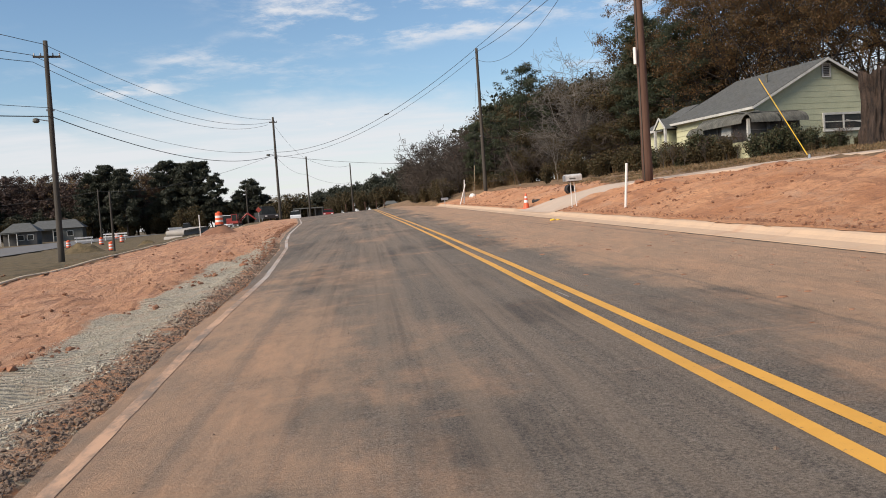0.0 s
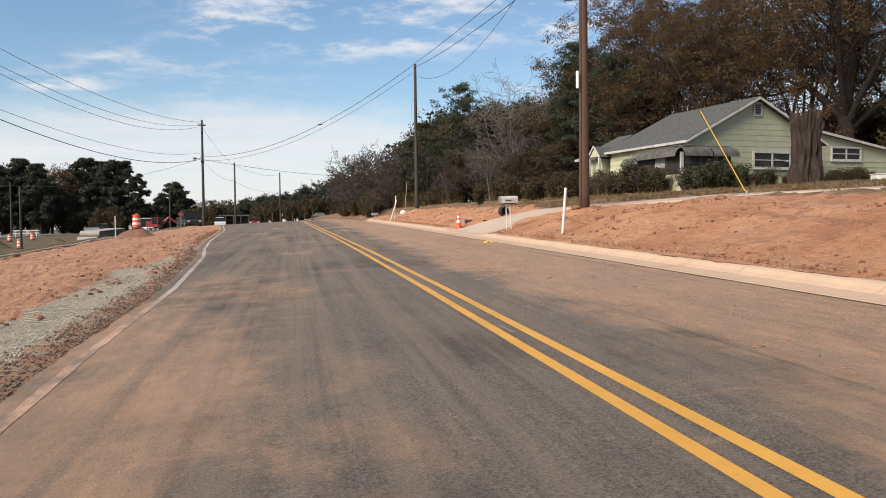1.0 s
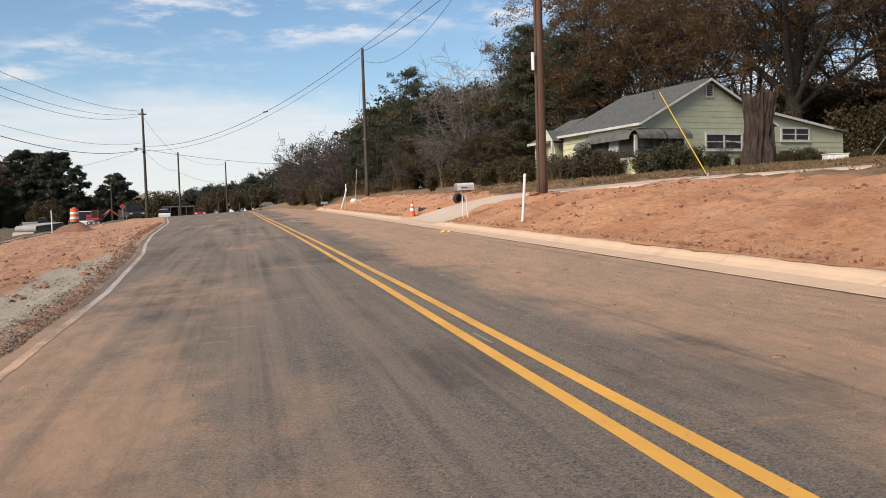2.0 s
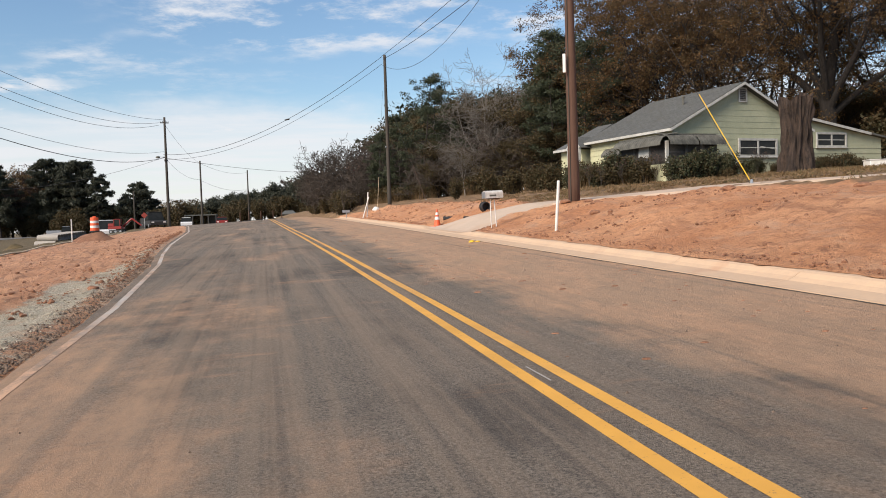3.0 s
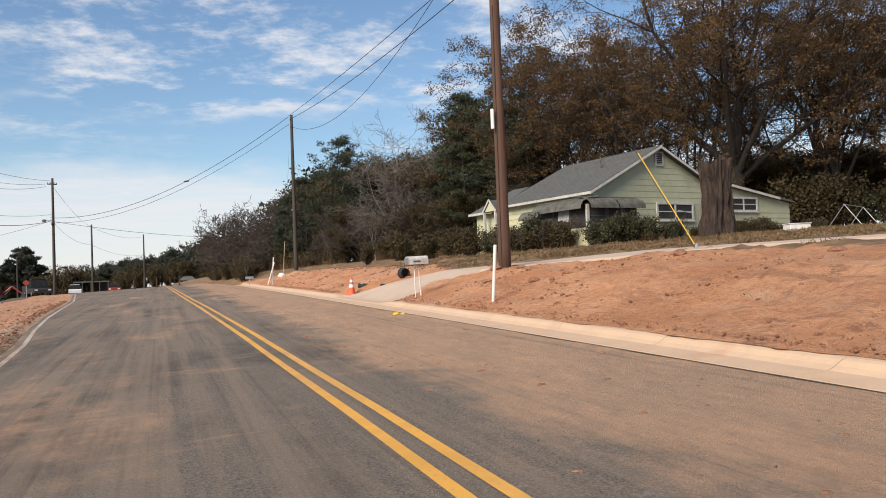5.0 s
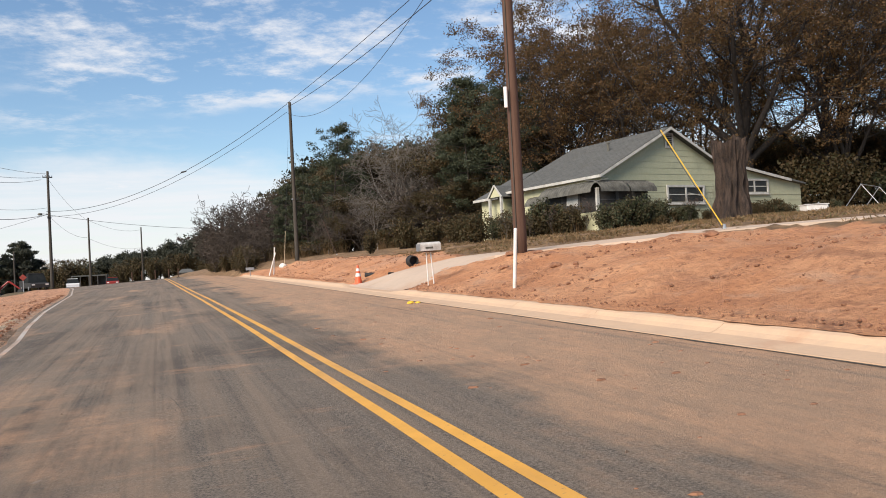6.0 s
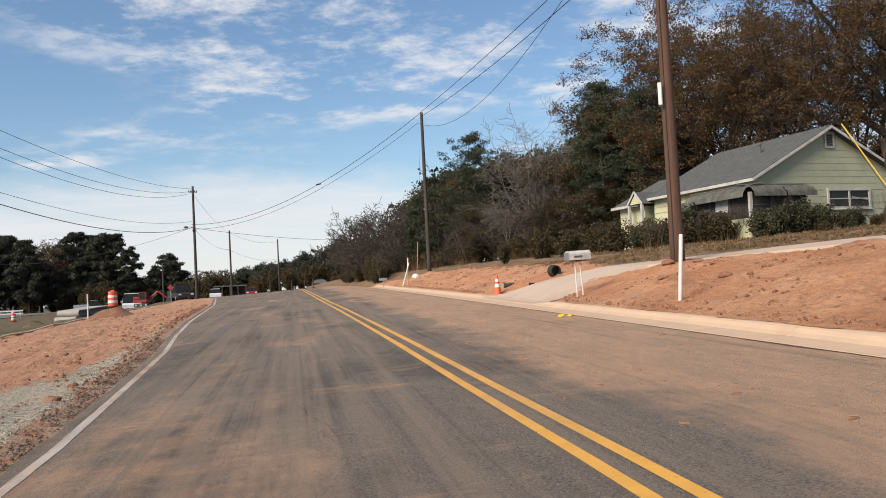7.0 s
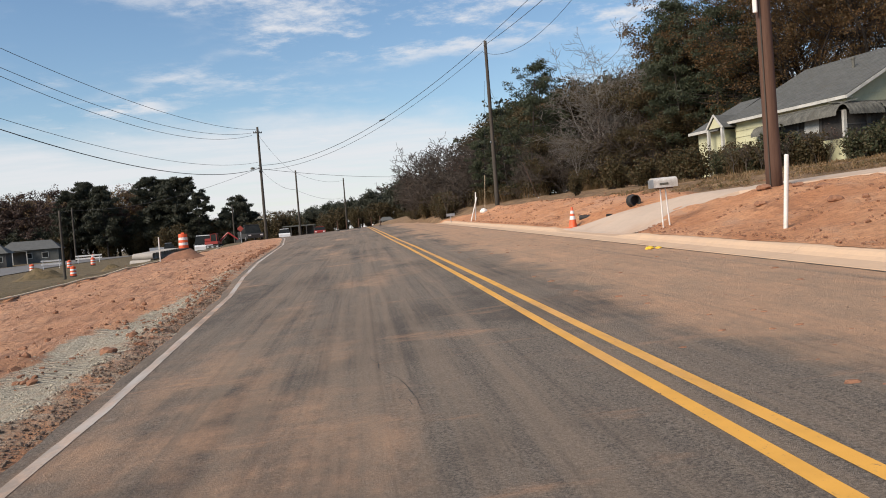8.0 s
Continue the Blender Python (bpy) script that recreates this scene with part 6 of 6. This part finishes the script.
def far_house(x, y, w, d, turn, wall, label, roof=None, size=1.0):
    h = empty("bungalow", stand(x, y, turn, size), label, "house", "houses across the field")
    part("wall", box(0, 0, -0.5, w, d, 2.6), wall, h)
    v = [(-0.5, -0.5, 2.55), (w + 0.5, -0.5, 2.55), (w + 0.5, d + 0.5, 2.55), (-0.5, d + 0.5, 2.55), (1.5, d / 2, 4.3), (w - 1.5, d / 2, 4.3)]
    place("roof", mesh_of("roof", v, [(0, 1, 5, 4), (2, 3, 4, 5), (3, 0, 4), (1, 2, 5), (3, 2, 1, 0)], roof or M_FAR_WALL), h, "faded metal roof")
    for i in range(3):
        x0 = w * (0.15 + 0.28 * i)
        win = part("window", box(x0, -0.06, 0.9, x0 + 1.2, -0.01, 2.0), M_TRIM, h)
        part("pane", box(x0 + 0.1, -0.08, 1.0, x0 + 1.1, -0.065, 1.9), M_GLASS, win)
    part("porch_roof", box(-0.2, -2.2, 2.3, w * 0.5, 0, 2.42), M_FAR_WALL, h)
    # thin dark sheet on the wall that stands for the porch's shade
    part("porch_shade", box(0.2, -0.09, 0, w * 0.45, -0.05, 2.3), M_DARK_WALL, h)
    for u in (0.0, w * 0.24, w * 0.48):
        part("post", box(u, -2.1, -0.3, u + 0.14, -1.96, 2.3), M_TRIM, h)


far_house(-66.5, 171, 10, 7, 12, M_FAR_WALL, "grey bungalow with a weathered roof and dark porch", M_ROOF)
far_house(-62.5, 150, 6, 4, 8, M_DARK_WALL, "small dull house beside the far road", M_ROOF, 0.9)


def car(x, y, turn, paint, label, tall=1.5, bed=False, z=None):
    c = empty("pickup_truck" if bed else "car", pose(x, y, height(x, y, False) if z is None else z, 0, 0, turn), label, "pickup truck" if bed else "car")
    L, W = (5.4, 1.95) if bed else (4.5, 1.8)

    def body(pts, w, inset, mat, name, parent, label=""):
        n = len(pts)
        v = [(u, -w / 2 + (inset if z > 0.95 else 0), z) for u, z in pts] + [(u, w / 2 - (inset if z > 0.95 else 0), z) for u, z in pts]
        f = [tuple(range(n)), tuple(range(n, 2 * n))[::-1]] + [(i, n + i, n + (i + 1) % n, (i + 1) % n) for i in range(n)]
        return place(name, mesh_of(name, v, f, mat), parent, label)
    low = [(-L / 2, 0.35), (L / 2, 0.35), (L / 2, 0.75), (L * 0.46, 0.92), (-L * 0.48, 0.94), (-L / 2, 0.7)]
    body(low, W, 0.0, paint, "body", c)
    if bed:
        cab = [(-0.3, 0.93), (1.6, 0.93), (0.95, tall + 0.25), (-0.1, tall + 0.25)]
        part("bed_side", box(-L / 2, -W / 2, 0.9, -0.4, -W / 2 + 0.1, 1.25), paint, c)
        part("bed_side", box(-L / 2, W / 2 - 0.1, 0.9, -0.4, W / 2, 1.25), paint, c)
        part("tailgate", box(-L / 2, -W / 2 + 0.1, 0.9, -L / 2 + 0.08, W / 2 - 0.1, 1.25), paint, c)
    else:
        cab = [(-L * 0.42, 0.93), (L * 0.25, 0.93), (L * 0.08, tall), (-L * 0.28, tall)]
    body(cab, W, 0.18, M_GLASS, "cab_glass", c)
    part("cabin_roof", box(min(cab[2][0], cab[3][0]) - 0.05, -W / 2 + 0.2, cab[2][1] - 0.03, max(cab[2][0], cab[3][0]) + 0.05, W / 2 - 0.2, cab[2][1] + 0.05), paint, c, bevel=0.02)
    for u in (-L * 0.31, L * 0.31):
        for s in (-1, 1):
            wh = place("wheel", None, c, m=pose(u, s * (W / 2 - 0.08), 0.33, 90, 0, 0))
            part("tyre", lathe([(0.2, -0.1), (0.33, -0.1), (0.34, 0), (0.33, 0.1), (0.2, 0.1)], 16), M_BLACK, wh)
            part("rim", lathe([(0.2, -0.105), (0.05, -0.08), (0.05, 0.08), (0.2, 0.105)], 12), M_STEEL, wh)
    for s in (-1, 1):
        part("headlight", box(L / 2 - 0.04, s * W * 0.36 - 0.16, 0.62, L / 2 + 0.015, s * W * 0.36 + 0.16, 0.78), M_REFLECT, c)
        part("tail_light", box(-L / 2 - 0.015, s * W * 0.42 - 0.08, 0.66, -L / 2 + 0.04, s * W * 0.42 + 0.08, 0.9), M_RED, c)


car(-33.5, 158, 10, M_SILVER, "silver pickup truck parked across the field", 1.6, True)
car(-17.5, 106, -80, M_WHITE_CAR, "white pickup truck parked by the digger", 1.7, True)
car(-12.0, 146, -85, M_WHITE_CAR, "white van parked at the crest", 1.6, False, 1.25)
car(-6.3, 146, -88, M_RED, "red car at the crest of the road", 1.45, False, 1.3)
car(-13.0, 112, -70, M_BLACK, "dark pickup truck behind the verge", 1.7, True)


def digger(x, y, turn):
    d = empty("excavator", stand(x, y, turn, 0.6), "red tracked excavator with its arm lowered", "excavator")
    for s in (-1, 1):
        tr = part("track", box(-1.3, s * 0.95 - 0.25, 0.05, 1.3, s * 0.95 + 0.25, 0.7), M_BLACK, d, bevel=0.12)
        for u in (-0.9, 0, 0.9):
            part("roller", lathe([(0.2, -0.28), (0.2, 0.28)], 12, m=pose(u, s * 0.95, 0.36, 90, 0, 0)), M_STEEL, tr)
    part("deck", box(-1.5, -0.95, 0.8, 1.0, 0.95, 1.35), M_RED, d, bevel=0.06)
    part("engine_cover", box(-1.5, -0.9, 1.355, -0.4, 0.9, 1.9), M_RED, d, bevel=0.1)
    cab = part("cab", box(-0.35, -0.9, 1.355, 0.75, -0.05, 2.6), M_GLASS, d, "dark glazed cab")
    part("cab_roof", box(-0.42, -0.97, 2.605, 0.82, 0.02, 2.7), M_RED, cab, bevel=0.03)
    for u in (-0.35, 0.75):
        for w in (-0.9, -0.05):
            part("cab_post", box(u - 0.05, w - 0.05, 1.355, u + 0.05, w + 0.05, 2.61), M_RED, cab)
    part("boom", rod((0.9, 0.25, 1.3), (2.6, 0.25, 2.7), 0.2, 0.17), M_RED, d)
    part("arm", rod((2.6, 0.25, 2.7), (4.4, 0.25, 1.3), 0.17, 0.12), M_RED, d)
    part("ram", rod((1.3, 0.25, 1.3), (2.3, 0.25, 2.2), 0.07), M_STEEL, d)
    part("bucket", lathe([(0.45, -0.4), (0.5, 0.0), (0.45, 0.4)], 10, m=pose(4.5, 0.25, 0.9, 90, 0, 0)), M_BLACK, d)


digger(-15.6, 102, -12)


def warning_sign(x, y, tall):
    s = empty("warning_sign", stand(x, y, 0), "orange diamond road-works sign on a stand", "road sign")
    part("post", rod((0, 0, 0), (0, 0, tall), 0.04), M_STEEL, s)
    part("panel", box(-0.25, -0.03, -0.25, 0.25, -0.005, 0.25), M_SIGN, s, bevel=0.01, m=pose(0, -0.04, tall, 0, 45, 0))


warning_sign(-12.6, 101, 1.5)
for i, (x, y) in enumerate([(-2.2, 100), (-1.25, 101), (0.1, 99), (1.5, 103), (2.5, 104)]):
    p = empty("channelising_post", pose(x, y, road_z(x, y)), "dark channelising post with a weighted foot on the road", "road post", "posts on the road")
    part("post", lathe([(0.05, 0.06), (0.05, 1.0), (0.03, 1.05)], 10), M_POLE, p)
    part("foot", lathe([(0.2, 0), (0.2, 0.05), (0.08, 0.08)], 12), M_BLACK, p)
far_house(5.0, 214, 7, 5, -5, M_FAR_WALL, "small dull building beyond the crest", M_ROOF, 0.5)
shed = empty("carport", stand(-14.4, 170, 0), "long low carport with a pale roof beyond the crest", "carport")
part("carport_roof", box(0, 0, 3.1, 6.0, 5.0, 3.3), M_FAR_WALL, shed, bevel=0.02)
for i in range(5):
    part("post", box(i * 1.45, 0, -0.3, i * 1.45 + 0.14, 0.14, 3.1), M_DARK_WALL, shed)
part("back_wall", box(0, 4.8, -0.3, 6.0, 4.95, 3.1), M_DARK_WALL, shed)
part_sign = empty("road_sign", stand(6.7, 69, 0), "small grey road sign seen from behind", "road sign")
part("post", rod((0, 0, 0), (0, 0, 0.75), 0.03), M_STEEL, part_sign)
part("panel", box(-0.3, -0.02, 0.55, 0.3, 0.0, 0.75), M_STEEL, part_sign, bevel=0.005)


def road_cracks():
    rng = random.Random(21)
    for x0, y0, x1, y1 in ((1.22, 12.06, 1.36, 11.69), (1.47, 11.05, 1.64, 10.4), (-0.42, 21.9, -0.12, 19.2), (0.04, 18.9, 0.63, 15.1), (0.3, 16.6, 0.62, 15.4)):
        n = 14
        v, f = [], []
        for i in range(n + 1):
            u = i / n
            x, y = x0 + (x1 - x0) * u + rng.gauss(0, 0.035), y0 + (y1 - y0) * u
            w = 0.0030 * (0.3 + rng.random()) * math.sin(math.pi * min(0.95, max(0.05, u)))
            v += [(x - w, y, road_z(x, y) + 0.004), (x + w, y, road_z(x, y) + 0.004)]
            if i:
                f.append((2 * i - 2, 2 * i - 1, 2 * i + 1, 2 * i))
        tagged(place("road_crack", mesh_of("road_crack", v, f, M_BLACK)), "thin dark crack in the asphalt", "crack", "cracks in the road", "structure")


road_cracks()


def road_litter():
    """Grit, a chalk mark and pebbles on the asphalt."""
    v = [(2.195, 9.7, 0), (2.21, 9.7, 0), (2.225, 9.15, 0), (2.208, 9.15, 0)]
    v = [(x, y, road_z(x, y) + 0.005) for x, y, z in v]
    tagged(place("paint_mark", mesh_of("paint_mark", v, [(3, 2, 1, 0)], M_PIPE)), "short white survey mark between the yellow lines", "road marking", kind="structure")
    rng = random.Random(17)
    verts, faces = [], []
    for _ in range(420):
        y = 2 + 40 * rng.random() ** 1.5
        x = rng.uniform(lerp(LEFT_EDGE, y), lerp(KERB, y))
        s = 0.004 + 0.014 * rng.random() ** 4
        k = len(verts)
        z = road_z(x, y)
        for dx, dy, dz in ((1, 0, 0), (-0.5, 0.9, 0), (-0.6, -0.8, 0), (0, 0, 1.0)):
            verts.append((x + dx * s * rng.uniform(0.7, 1.4), y + dy * s * rng.uniform(0.7, 1.4), z + dz * s))
        faces += [(k, k + 1, k + 3), (k + 1, k + 2, k + 3), (k + 2, k, k + 3)]
    tagged(place("road_grit", mesh_of("road_grit", verts, faces, M_BERM)), "loose grit and pebbles on the asphalt", "grit", kind="stuff")


road_litter()


def clay_crumbs():
    """Flattened crumbs of dark clay dropped on the far lane."""
    rng = random.Random(29)
    verts, faces = [], []
    for _ in range(160):
        y = 6 + 30 * rng.random()
        x = lerp(CENTRE, y) + 0.5 + 3.4 * rng.random() ** 0.7
        s, n = 0.012 + 0.035 * rng.random() ** 3, 7
        k, z = len(verts), road_z(x, y)
        for r, dz in ((1.0, 0.0), (0.6, 0.35)):
            for i in range(n):
                a = 6.283 * i / n
                q = s * r * rng.uniform(0.7, 1.2)
                verts.append((x + 1.5 * q * math.cos(a), y + q * math.sin(a), z + dz * s))
        faces += [(k + i, k + (i + 1) % n, k + n + (i + 1) % n, k + n + i) for i in range(n)] + [tuple(range(k + n, k + 2 * n))]
    tagged(place("clay_crumbs", mesh_of("clay_crumbs", verts, faces, M_CLOD)), "small flattened crumbs of dark clay on the asphalt", "clay", kind="stuff")


clay_crumbs()
